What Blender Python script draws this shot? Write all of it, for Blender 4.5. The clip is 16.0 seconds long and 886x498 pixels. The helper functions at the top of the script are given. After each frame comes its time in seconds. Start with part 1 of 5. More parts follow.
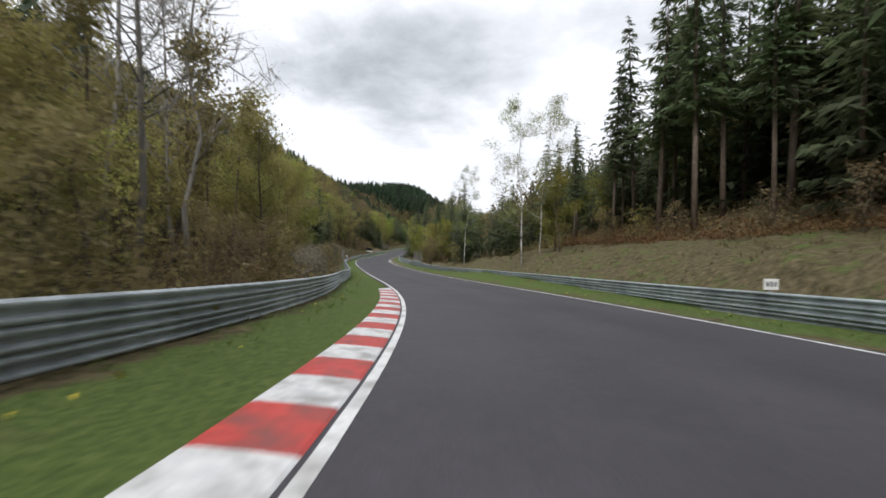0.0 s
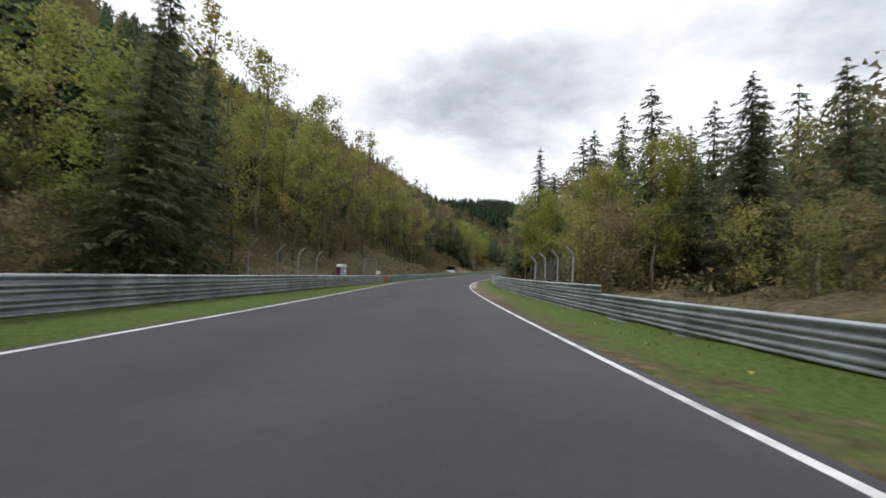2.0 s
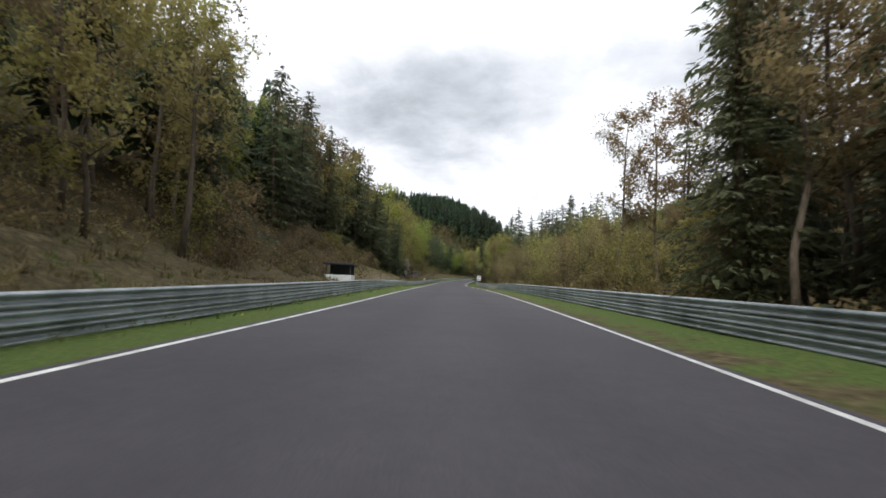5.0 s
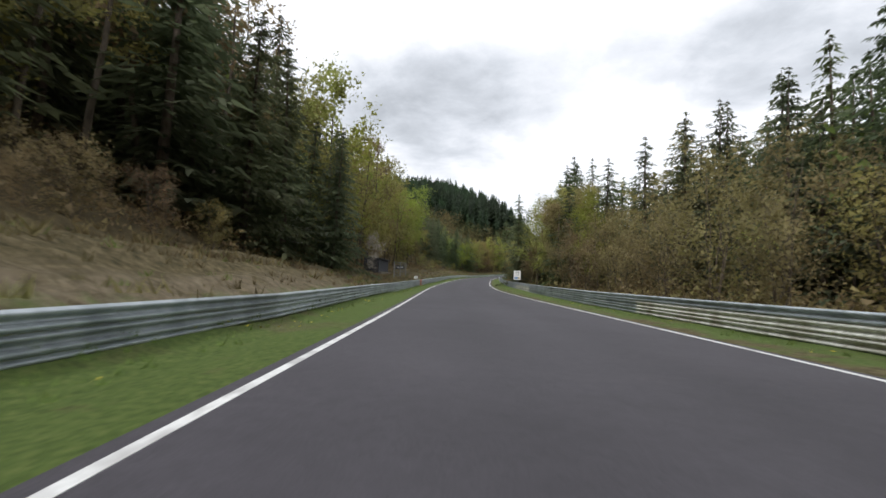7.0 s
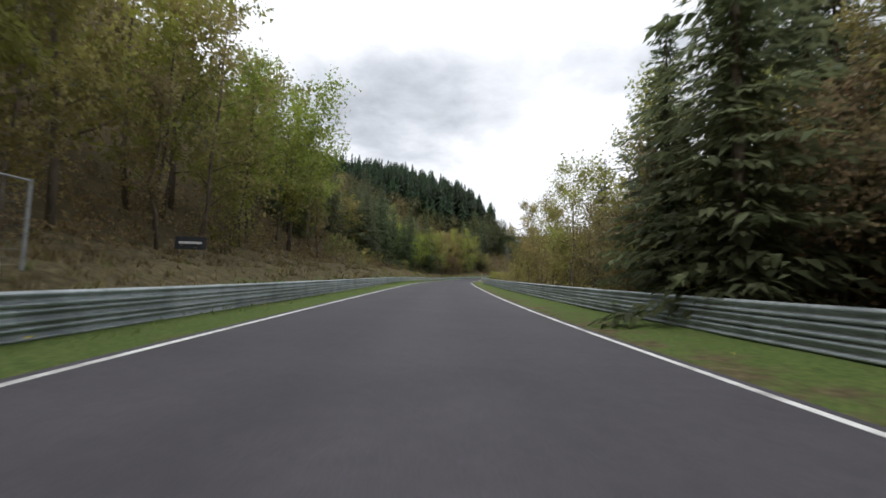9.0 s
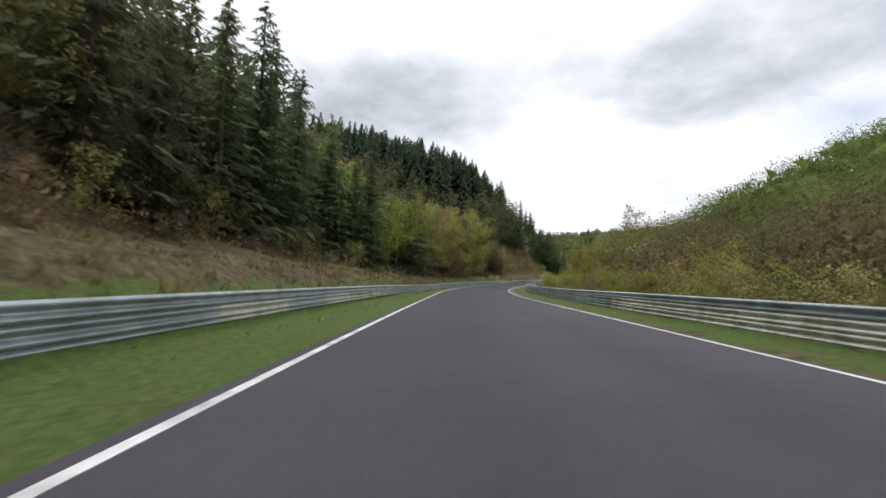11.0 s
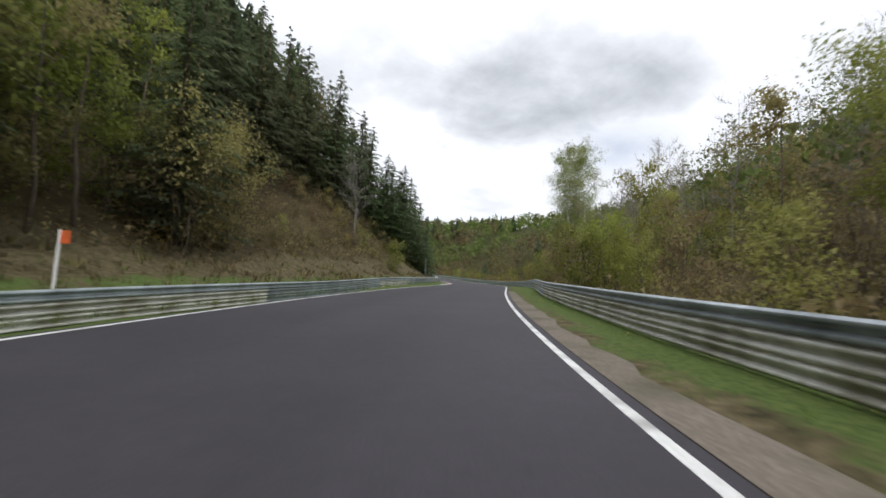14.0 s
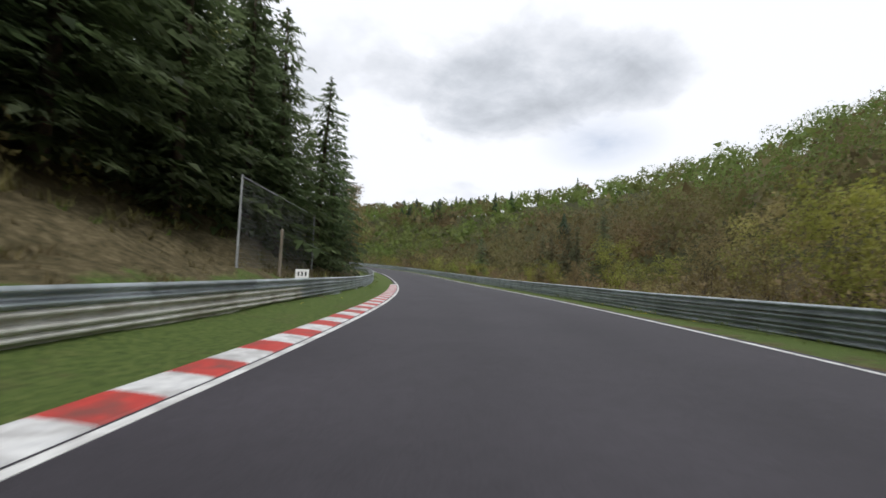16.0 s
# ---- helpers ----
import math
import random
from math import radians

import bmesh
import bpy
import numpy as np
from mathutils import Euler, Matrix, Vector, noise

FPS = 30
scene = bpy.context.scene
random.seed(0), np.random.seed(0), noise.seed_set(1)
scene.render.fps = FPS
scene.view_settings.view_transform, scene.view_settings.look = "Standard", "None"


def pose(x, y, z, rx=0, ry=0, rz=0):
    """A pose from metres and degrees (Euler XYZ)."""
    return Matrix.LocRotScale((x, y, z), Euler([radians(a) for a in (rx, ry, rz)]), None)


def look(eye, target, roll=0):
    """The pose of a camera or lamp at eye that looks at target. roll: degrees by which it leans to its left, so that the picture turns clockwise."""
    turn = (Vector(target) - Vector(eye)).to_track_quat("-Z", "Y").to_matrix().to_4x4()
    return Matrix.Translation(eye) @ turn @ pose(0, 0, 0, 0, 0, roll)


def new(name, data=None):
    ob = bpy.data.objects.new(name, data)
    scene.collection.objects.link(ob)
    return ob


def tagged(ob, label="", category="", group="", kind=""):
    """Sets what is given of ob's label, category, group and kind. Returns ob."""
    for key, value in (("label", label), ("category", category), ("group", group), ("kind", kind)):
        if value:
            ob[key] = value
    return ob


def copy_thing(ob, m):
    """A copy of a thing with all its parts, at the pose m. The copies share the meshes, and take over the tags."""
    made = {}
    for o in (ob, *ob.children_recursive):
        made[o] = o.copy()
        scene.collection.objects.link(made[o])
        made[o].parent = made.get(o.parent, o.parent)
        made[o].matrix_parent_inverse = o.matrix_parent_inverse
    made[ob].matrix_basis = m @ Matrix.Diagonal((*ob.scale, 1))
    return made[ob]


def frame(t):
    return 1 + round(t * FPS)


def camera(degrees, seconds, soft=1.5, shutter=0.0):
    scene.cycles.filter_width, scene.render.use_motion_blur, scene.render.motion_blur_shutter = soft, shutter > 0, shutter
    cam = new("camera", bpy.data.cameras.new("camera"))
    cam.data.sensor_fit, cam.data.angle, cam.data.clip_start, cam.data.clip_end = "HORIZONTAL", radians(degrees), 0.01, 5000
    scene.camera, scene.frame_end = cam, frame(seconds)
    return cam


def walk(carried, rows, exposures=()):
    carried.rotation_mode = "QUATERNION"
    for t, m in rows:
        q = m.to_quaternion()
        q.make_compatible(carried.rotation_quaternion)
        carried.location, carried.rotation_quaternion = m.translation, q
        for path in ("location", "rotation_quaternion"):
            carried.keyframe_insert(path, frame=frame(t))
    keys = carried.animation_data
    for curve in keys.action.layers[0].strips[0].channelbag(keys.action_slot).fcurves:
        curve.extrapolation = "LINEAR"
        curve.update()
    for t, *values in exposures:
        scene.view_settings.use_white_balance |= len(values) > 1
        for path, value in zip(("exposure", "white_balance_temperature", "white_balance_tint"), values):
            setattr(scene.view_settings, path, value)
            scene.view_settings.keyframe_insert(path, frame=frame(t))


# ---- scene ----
cam = camera(86.98, 16.0, soft=1.6, shutter=0.1)
# seconds, x, y, z, then pitch, roll and yaw of the car's camera
PATH = [
    (0.00, -3.29, 0.00, 1.182, 90.11, -1.71, 2.17),
    (0.20, -3.11, 7.10, 0.853, 90.32, -1.65, 4.36),
    (0.50, -3.52, 17.55, 0.420, 90.74, -1.72, 7.73),
    (0.70, -4.02, 24.43, 0.170, 91.28, -2.13, 9.72),
    (1.00, -5.33, 34.52, -0.150, 91.94, -2.75, 11.68),
    (1.20, -6.50, 41.08, -0.330, 92.19, -2.78, 12.68),
    (1.50, -8.30, 50.77, -0.553, 92.69, -3.01, 13.77),
    (1.70, -9.62, 57.10, -0.671, 92.84, -2.85, 13.98),
    (2.00, -11.65, 66.42, -0.810, 92.89, -2.42, 13.98),
    (2.20, -12.96, 72.58, -0.884, 92.95, -2.17, 13.91),
    (2.50, -14.90, 81.78, -0.969, 93.07, -1.72, 13.48),
    (2.70, -16.17, 87.88, -1.008, 93.10, -1.29, 12.86),
    (3.00, -18.12, 96.98, -1.040, 93.02, -1.03, 12.41),
    (3.20, -19.24, 103.03, -1.045, 93.23, -1.00, 11.87),
    (3.50, -21.00, 111.95, -1.025, 93.21, -1.60, 11.42),
    (3.70, -22.34, 117.78, -0.993, 93.47, -1.50, 10.75),
    (4.00, -24.23, 126.48, -0.916, 93.91, -1.33, 9.05),
    (4.20, -25.30, 132.28, -0.849, 94.10, -1.83, 7.66),
    (4.50, -26.62, 140.99, -0.737, 94.26, -2.32, 6.20),
    (4.70, -27.38, 146.76, -0.657, 94.32, -2.46, 5.67),
    (5.00, -28.44, 155.36, -0.530, 94.36, -2.47, 5.51),
    (5.20, -29.12, 161.06, -0.443, 94.34, -2.38, 5.67),
    (5.50, -30.15, 169.55, -0.315, 94.30, -2.15, 6.13),
    (5.70, -30.85, 175.18, -0.229, 94.29, -1.98, 6.40),
    (6.00, -31.89, 183.60, -0.105, 94.26, -1.76, 6.61),
    (6.20, -32.55, 189.20, -0.028, 94.26, -1.67, 6.54),
    (6.50, -33.47, 197.67, 0.079, 94.34, -1.65, 6.19),
    (6.70, -34.02, 203.36, 0.144, 94.26, -1.83, 5.95),
    (7.00, -34.76, 211.93, 0.224, 94.01, -2.15, 5.69),
    (7.20, -35.21, 217.69, 0.264, 93.85, -2.14, 5.42),
    (7.50, -35.85, 226.45, 0.308, 93.70, -2.00, 4.93),
    (7.70, -36.25, 232.37, 0.336, 93.79, -1.87, 4.46),
    (8.00, -36.75, 241.37, 0.387, 93.96, -1.70, 3.62),
    (8.20, -36.88, 247.48, 0.428, 94.02, -1.74, 3.21),
    (8.50, -37.06, 256.79, 0.510, 94.23, -1.87, 2.46),
    (8.70, -37.38, 263.07, 0.585, 94.40, -1.85, 1.67),
    (9.00, -37.93, 272.61, 0.731, 94.66, -1.85, 0.58),
    (9.20, -38.33, 279.08, 0.850, 94.81, -1.88, 0.04),
    (9.50, -38.91, 288.99, 1.058, 95.05, -1.93, -0.36),
    (9.70, -39.27, 295.72, 1.218, 95.20, -1.97, -0.31),
    (10.00, -39.74, 306.03, 1.481, 95.30, -2.02, 0.07),
    (10.20, -40.00, 313.02, 1.665, 95.36, -2.04, 0.39),
    (10.50, -40.25, 323.71, 1.953, 95.38, -2.04, 0.54),
    (10.70, -40.27, 330.97, 2.141, 95.30, -2.01, 0.26),
    (11.00, -40.03, 342.05, 2.409, 95.17, -1.92, -0.74),
    (11.20, -39.69, 349.52, 2.577, 95.07, -1.79, -1.54),
    (11.50, -38.93, 360.79, 2.812, 94.89, -1.66, -2.72),
    (11.70, -38.30, 368.35, 2.958, 94.78, -1.85, -3.86),
    (12.00, -37.13, 379.77, 3.186, 94.89, -2.22, -5.80),
    (12.20, -36.04, 387.36, 3.356, 95.00, -2.27, -6.97),
    (12.50, -34.07, 398.60, 3.640, 95.21, -2.16, -9.19),
    (12.70, -32.63, 405.97, 3.858, 95.32, -1.98, -10.78),
    (13.00, -30.15, 416.80, 4.227, 95.55, -2.09, -13.47),
    (13.20, -28.33, 423.87, 4.502, 95.73, -2.33, -15.26),
    (13.50, -25.28, 434.20, 4.951, 96.02, -2.62, -17.83),
    (13.70, -22.98, 440.89, 5.274, 95.90, -2.40, -19.54),
    (14.00, -19.25, 450.66, 5.767, 95.71, -2.03, -22.16),
    (14.20, -16.60, 457.02, 6.100, 95.97, -1.90, -23.69),
    (14.50, -12.44, 466.41, 6.597, 96.36, -1.37, -25.24),
    (14.70, -9.52, 472.57, 6.911, 96.37, -1.37, -26.03),
    (15.00, -5.10, 481.77, 7.353, 96.25, -1.03, -25.33),
    (15.20, -2.47, 488.00, 7.629, 96.00, -1.55, -25.53),
    (15.50, 1.62, 497.25, 8.014, 95.38, -2.43, -25.59),
    (15.70, 4.64, 503.20, 8.251, 95.19, -2.38, -24.99),
    (16.00, 9.18, 512.05, 8.591, 95.01, -1.70, -24.01),
]
walk(cam, [(t, pose(*p)) for t, *p in PATH],
     exposures=[(0.0, -0.07, 6210, 10), (4.0, -0.02, 6210, 10), (8.0, 0.0, 6210, 10), (11.0, -0.05, 6210, 10), (14.0, -0.12, 6210, 10), (16.0, -0.16, 6210, 10)])

# ---- sky and light ----
world = bpy.data.worlds.new("overcast_sky")
scene.world = world
world.use_nodes = True
wt = world.node_tree
wt.nodes.clear()


def wn(kind, **values):
    n = wt.nodes.new(kind)
    for key, value in values.items():
        n.inputs[key].default_value = value
    return n


def wmath(op, a, b=0.5):
    n = wt.nodes.new("ShaderNodeMath")
    n.operation = op
    for i, v in enumerate((a, b)):
        if isinstance(v, (int, float)):
            n.inputs[i].default_value = v
        else:
            wt.links.new(v, n.inputs[i])
    return n.outputs[0]


SUN_UP, SUN_TURN = radians(46), radians(162)
sky = wt.nodes.new("ShaderNodeTexSky")
sky.sky_type, sky.sun_disc, sky.sun_elevation, sky.sun_rotation = "NISHITA", False, SUN_UP, -SUN_TURN
coord = wn("ShaderNodeTexCoord")
split = wn("ShaderNodeSeparateXYZ")
wt.links.new(coord.outputs["Generated"], split.inputs[0])
# clouds on a flat layer overhead: the direction divided by its height
lift = wmath("ADD", wmath("MAXIMUM", split.outputs[2], 0.0), 0.22)
flat = wn("ShaderNodeCombineXYZ")
wt.links.new(wmath("DIVIDE", split.outputs[0], lift), flat.inputs[0])
wt.links.new(wmath("DIVIDE", split.outputs[1], lift), flat.inputs[1])
cloud = wn("ShaderNodeTexNoise", Scale=1.7, Detail=8.0, Roughness=0.55, Distortion=0.35)
moved = wn("ShaderNodeMapping")
moved.inputs["Location"].default_value = (3.1, 1.7, 0.0)
wt.links.new(flat.outputs[0], moved.inputs[0])
wt.links.new(moved.outputs[0], cloud.inputs["Vector"])


def heap(x, y, r):
    """How deep in one heap of cloud a direction is: 1 in its middle, 0 at its rim."""
    off = wn("ShaderNodeVectorMath")
    off.operation = "DISTANCE"
    wt.links.new(flat.outputs[0], off.inputs[0])
    off.inputs[1].default_value = (x, y, 0)
    return wmath("MAXIMUM", wmath("SUBTRACT", 1.0, wmath("DIVIDE", off.outputs["Value"], r)), 0.0)


heaps = 0.0
for x, y, r in ((-0.52, 1.62, 0.34), (-0.3, 1.52, 0.42), (-0.04, 1.58, 0.38), (-0.22, 1.95, 0.38), (0.62, 1.32, 0.32), (0.84, 1.2, 0.36), (1.03, 1.03, 0.26), (0.8, 1.45, 0.26)):
    heaps = wmath("ADD", heap(x, y, r), heaps)
billow = wn("ShaderNodeTexNoise", Scale=4.2, Detail=9.0, Roughness=0.6, Distortion=0.2)
wt.links.new(moved.outputs[0], billow.inputs["Vector"])
rolling = wmath("ADD", wmath("MULTIPLY", cloud.outputs["Fac"], 1.3), wmath("MULTIPLY", wmath("SUBTRACT", billow.outputs["Fac"], 0.5), 1.0))
depth = wmath("ADD", wmath("MULTIPLY", rolling, 0.44), wmath("MULTIPLY", wmath("MULTIPLY", wmath("MINIMUM", heaps, 0.9), rolling), 0.64))
tone = wn("ShaderNodeValToRGB")
tone.color_ramp.elements[0].position, tone.color_ramp.elements[0].color = 0.34, (1.14, 1.14, 1.17, 1)
tone.color_ramp.elements[1].position, tone.color_ramp.elements[1].color = 0.98, (0.54, 0.56, 0.59, 1)
mid = tone.color_ramp.elements.new(0.45)
mid.color = (0.97, 0.975, 1.0, 1)
low = tone.color_ramp.elements.new(0.66)
low.color = (0.765, 0.785, 0.82, 1)
wt.links.new(depth, tone.inputs[0])
gap = wn("ShaderNodeValToRGB")
gap.color_ramp.elements[0].position, gap.color_ramp.elements[0].color = 0.20, (0, 0, 0, 1)
gap.color_ramp.elements[1].position, gap.color_ramp.elements[1].color = 0.30, (1, 1, 1, 1)
wt.links.new(cloud.outputs["Fac"], gap.inputs[0])
clear = wn("ShaderNodeBackground", Strength=0.12)
wt.links.new(sky.outputs[0], clear.inputs["Color"])
cover = wn("ShaderNodeBackground", Strength=1.0)
wt.links.new(tone.outputs[0], cover.inputs["Color"])
blend = wn("ShaderNodeMixShader")
wt.links.new(wmath("SUBTRACT", gap.outputs[0], wmath("MULTIPLY", wmath("MULTIPLY", heap(1.25, 1.36, 0.26), billow.outputs["Fac"]), 0.8)), blend.inputs[0])
wt.links.new(clear.outputs[0], blend.inputs[1])
wt.links.new(cover.outputs[0], blend.inputs[2])
wout = wn("ShaderNodeOutputWorld")
wt.links.new(blend.outputs[0], wout.inputs[0])

sun = new("sun", bpy.data.lights.new("sun", "SUN"))
sun.data.energy, sun.data.angle, sun.data.color = 2.4, radians(20), (1.0, 0.965, 0.92)
sun.matrix_world = look((0, 0, 50), (-math.sin(-SUN_TURN) * 10, -math.cos(SUN_TURN) * 10, 50 - math.tan(SUN_UP) * 10))

# ---- the road's line: metres along it, its bend, grade and width ----
FIRST, LAST = -12, 760
BEND = [
    7.821, 8.164, 8.701, 6.325, 2.385, -0.003, -0.222, -0.007, -0.472, -0.987, -2.574, -5.266, -5.194, -2.704, -0.164,
    1.221, 1.224, 0.387, -0.040, 0.519, 0.781, 0.158, -0.579, -1.749, -2.463, -2.149, -1.174, -0.565, -0.687, -1.231,
    -1.201, -0.300, -0.153, -0.907, -3.152, -4.975, -5.984, -5.957, -5.266, -5.180, -4.601, -2.592, -1.314, 0.399, 2.596,
    4.588, 4.785, 4.603, 2.885, 1.499, 1.952, 3.520, 5.412, 7.237, 8.565, 9.208, 9.301, 9.100, 8.778, 8.431, 8.107, 7.818,
    7.563, 7.330, 7.107]
GRADE = [
    -5.306, -4.089, -2.836, -1.550, -0.712, 0.149, 1.150, 1.509, 1.506, 1.147, 0.407, 0.727, 1.718, 2.515, 2.726, 2.273,
    1.850, 2.447, 3.494, 4.557, 4.866, 4.190, 3.413, 3.330, 4.022, 5.192, 6.306, 7.113, 7.528, 7.661, 7.627, 7.510, 7.366]
WIDTH = [
    8.211, 8.155, 8.089, 8.144, 8.171, 8.146, 8.006, 7.931, 7.991, 7.995, 7.906, 8.038, 8.164, 8.132, 8.202, 8.210, 8.207,
    8.204, 8.203, 8.201]
LEFT_RAIL = [
    7.48, 7.61, 7.31, 7.21, 6.29, 6.35, 6.36, 6.41, 6.14, 6.06, 6.20, 6.20, 6.40, 6.63, 6.90, 6.88, 6.63, 6.69, 6.50, 6.32,
    6.26, 6.35, 6.45, 6.57, 6.71, 6.70, 6.57, 6.22, 6.14, 6.32, 6.28, 6.07, 6.19, 5.97, 6.59, 6.55, 6.50, 6.64, 6.53, 6.46,
    6.42, 6.38, 6.36, 6.34, 6.33, 6.32, 6.32, 6.31, 6.31, 6.31, 6.31, 6.31]
LEFT_RAIL_FOOT = [
    -0.09, -0.08, -0.05, -0.03, -0.12, 0.04, 0.07, 0.05, -0.01, -0.15, -0.19, -0.20, -0.16, -0.13, -0.11, -0.16, -0.24,
    -0.19, -0.15, -0.10, -0.11, -0.10, -0.09, -0.08, -0.07, -0.06, -0.05, -0.13, -0.18, -0.16, -0.21, -0.32, -0.30, -0.32,
    -0.12, -0.02, 0.05, 0.03, -0.03, -0.05, -0.07, -0.08, -0.09, -0.09, -0.09, -0.09, -0.10, -0.10, -0.10, -0.10, -0.10,
    -0.10]
RIGHT_RAIL = [
    6.29, 6.29, 6.49, 6.96, 7.15, 6.88, 6.82, 6.93, 6.92, 6.74, 6.58, 6.76, 6.69, 6.63, 6.61, 6.56, 6.47, 6.50, 6.67, 6.78,
    6.64, 6.50, 6.33, 6.17, 5.99, 5.89, 6.15, 6.40, 6.22, 6.89, 6.57, 6.60, 6.28, 6.18, 6.59, 6.71, 6.67, 6.38, 6.30, 6.26,
    6.24, 6.23, 6.25, 6.26, 6.27, 6.28, 6.29, 6.29, 6.29, 6.29, 6.30, 6.30]
RIGHT_RAIL_FOOT = [
    -0.06, -0.07, -0.05, 0.03, 0.07, -0.05, -0.01, 0.02, 0.08, 0.13, 0.17, 0.11, 0.06, 0.03, 0.02, 0.01, -0.05, -0.06, 0.03,
    0.10, 0.07, 0.06, 0.05, 0.06, 0.10, 0.09, 0.07, 0.09, 0.07, 0.12, 0.06, 0.01, 0.01, 0.02, 0.12, 0.04, -0.08, -0.17,
    -0.14, -0.10, -0.07, -0.06, -0.04, -0.03, -0.03, -0.03, -0.02, -0.02, -0.02, -0.02, -0.02, -0.02]

S = np.arange(-36, LAST + 1.0)
knots = lambda v, step: np.interp(S, FIRST + step * np.arange(len(v)), v)
bend = knots(BEND, 12) / 1000
TURN = np.concatenate([[0], np.cumsum((bend[1:] + bend[:-1]) / 2)])
TURN -= TURN[36]
RX = np.concatenate([[0], np.cumsum(-np.sin((TURN[1:] + TURN[:-1]) / 2))])
RY = np.concatenate([[0], np.cumsum(np.cos((TURN[1:] + TURN[:-1]) / 2))])
grade = knots(GRADE, 24) / 100
RZ = np.concatenate([[0], np.cumsum((grade[1:] + grade[:-1]) / 2)])
RX, RY, RZ = RX - RX[36], RY - RY[36], RZ - RZ[36]
HALF = knots(WIDTH, 40) / 2
RAIL = {-1: knots(LEFT_RAIL, 15), 1: knots(RIGHT_RAIL, 15)}
FOOT = {-1: knots(LEFT_RAIL_FOOT, 15), 1: knots(RIGHT_RAIL_FOOT, 15)}


def at(s, table):
    return np.interp(s, S, table)


def spot(s, u, z=0.0):
    """The place u metres right of the road's middle, z above the road."""
    a = at(s, TURN)
    return np.stack([at(s, RX) + np.cos(a) * u, at(s, RY) + np.sin(a) * u, at(s, RZ) + z], -1)


# height of the valley's sides above the road, at distances from its middle
OUT = np.array([0, 6.2, 9.5, 13.5, 20, 30, 45, 70, 110, 170, 260, 600])
LEFT_HILL = [
    (-36, 0, 0, 0.1, 0.5, 2.5, 8, 17, 32, 54, 74, 84, 90),
    (75, 0, 0, 0.1, 0.5, 2.5, 8, 17, 32, 54, 74, 84, 90),
    (112, 0, 0, -0.2, 1.2, 5, 11, 20, 35, 56, 74, 84, 90),
    (128, 0, 0, 0.6, 3.0, 6.5, 12, 21, 36, 57, 75, 86, 92),
    (145, 0, 0, 1.5, 4.0, 7, 12, 21, 36, 57, 75, 86, 92),
    (188, 0, 0, 0.1, 0.8, 4, 10, 20, 36, 58, 78, 88, 95),
    (204, 0, 0, 0.3, 1.2, 7, 14, 23, 38, 60, 80, 90, 95)]
LEFT_HILL_ON = [
    (217, 0, 0, 1.6, 2.6, 8.5, 15, 24, 38, 60, 80, 90, 95),
    (240, 0, 0, 1.4, 2.2, 5.5, 13, 23, 39, 62, 82, 92, 96),
    (275, 0, 0, 1.1, 1.6, 3.5, 11, 23, 41, 66, 86, 96, 99),
    (340, 0, 0, 1.5, 2.2, 6.5, 15, 27, 46, 72, 92, 99, 99),
    (400, 0, 0, 1.6, 2.3, 5, 11, 20, 34, 54, 70, 78, 82),
    (450, 0, 0, 0.6, 1.2, 3.5, 10, 20, 36, 58, 75, 83, 86),
    (500, 0, 0, 1.1, 3.0, 10.5, 20, 33, 38, 42, 46, 50, 58),
    (525, 0, 0, 1.4, 4.2, 11.5, 23, 38, 45, 46, 46, 50, 58),
    (550, 0, 0, 1.3, 4.0, 8.5, 18, 37, 47, 47, 48, 50, 58),
    (600, 0, 0, 0.5, 1.0, 2, 4, 8, 18, 34, 46, 52, 58)]
RIGHT_HILL = [
    (-36, 0, 0, 2.0, 2.7, 4, 8, 16, 28, 45, 60, 70, 80),
    (52, 0, 0, 2.0, 2.7, 4, 8, 16, 28, 45, 60, 70, 80),
    (85, 0, 0, 0.5, 1.0, 2, 5, 11, 21, 36, 52, 62, 75),
    (120, 0, 0, 0.2, 0.5, 1.2, 3, 7, 15, 30, 46, 58, 70),
    (200, 0, 0, 0.2, 0.3, 0.6, 1.5, 4, 10, 24, 44, 60, 70)]
RIGHT_HILL_ON = [
    (290, 0, 0, 0.2, 0.3, 0.6, 1.5, 3, 8, 20, 42, 60, 70),
    (340, 0, 0, -0.4, -1, -1.5, -1.5, 1, 12, 32, 56, 70, 80),
    (430, 0, 0, -0.4, -1, -1.5, -1, 3, 14, 34, 56, 70, 78),
    (470, 0, 0, 0, 0.4, 2.5, 6, 12, 23, 39, 55, 65, 73),
    (512, 0, 0, 0, 0.5, 2.8, 6.5, 14, 27, 45, 56, 66, 73),
    (560, 0, 0, 0, 0.2, 1.0, 3, 8, 21, 41, 58, 67, 73),
    (620, 0, 0, -0.5, -1.4, -3, -3.5, 1, 13, 33, 52, 62, 66),
    (690, 0, 0, -0.6, -2, -4, -5, -2, 8, 24, 40, 50, 56)]
HILL = {-1: np.array(LEFT_HILL + LEFT_HILL_ON), 1: np.array(RIGHT_HILL + RIGHT_HILL_ON)}


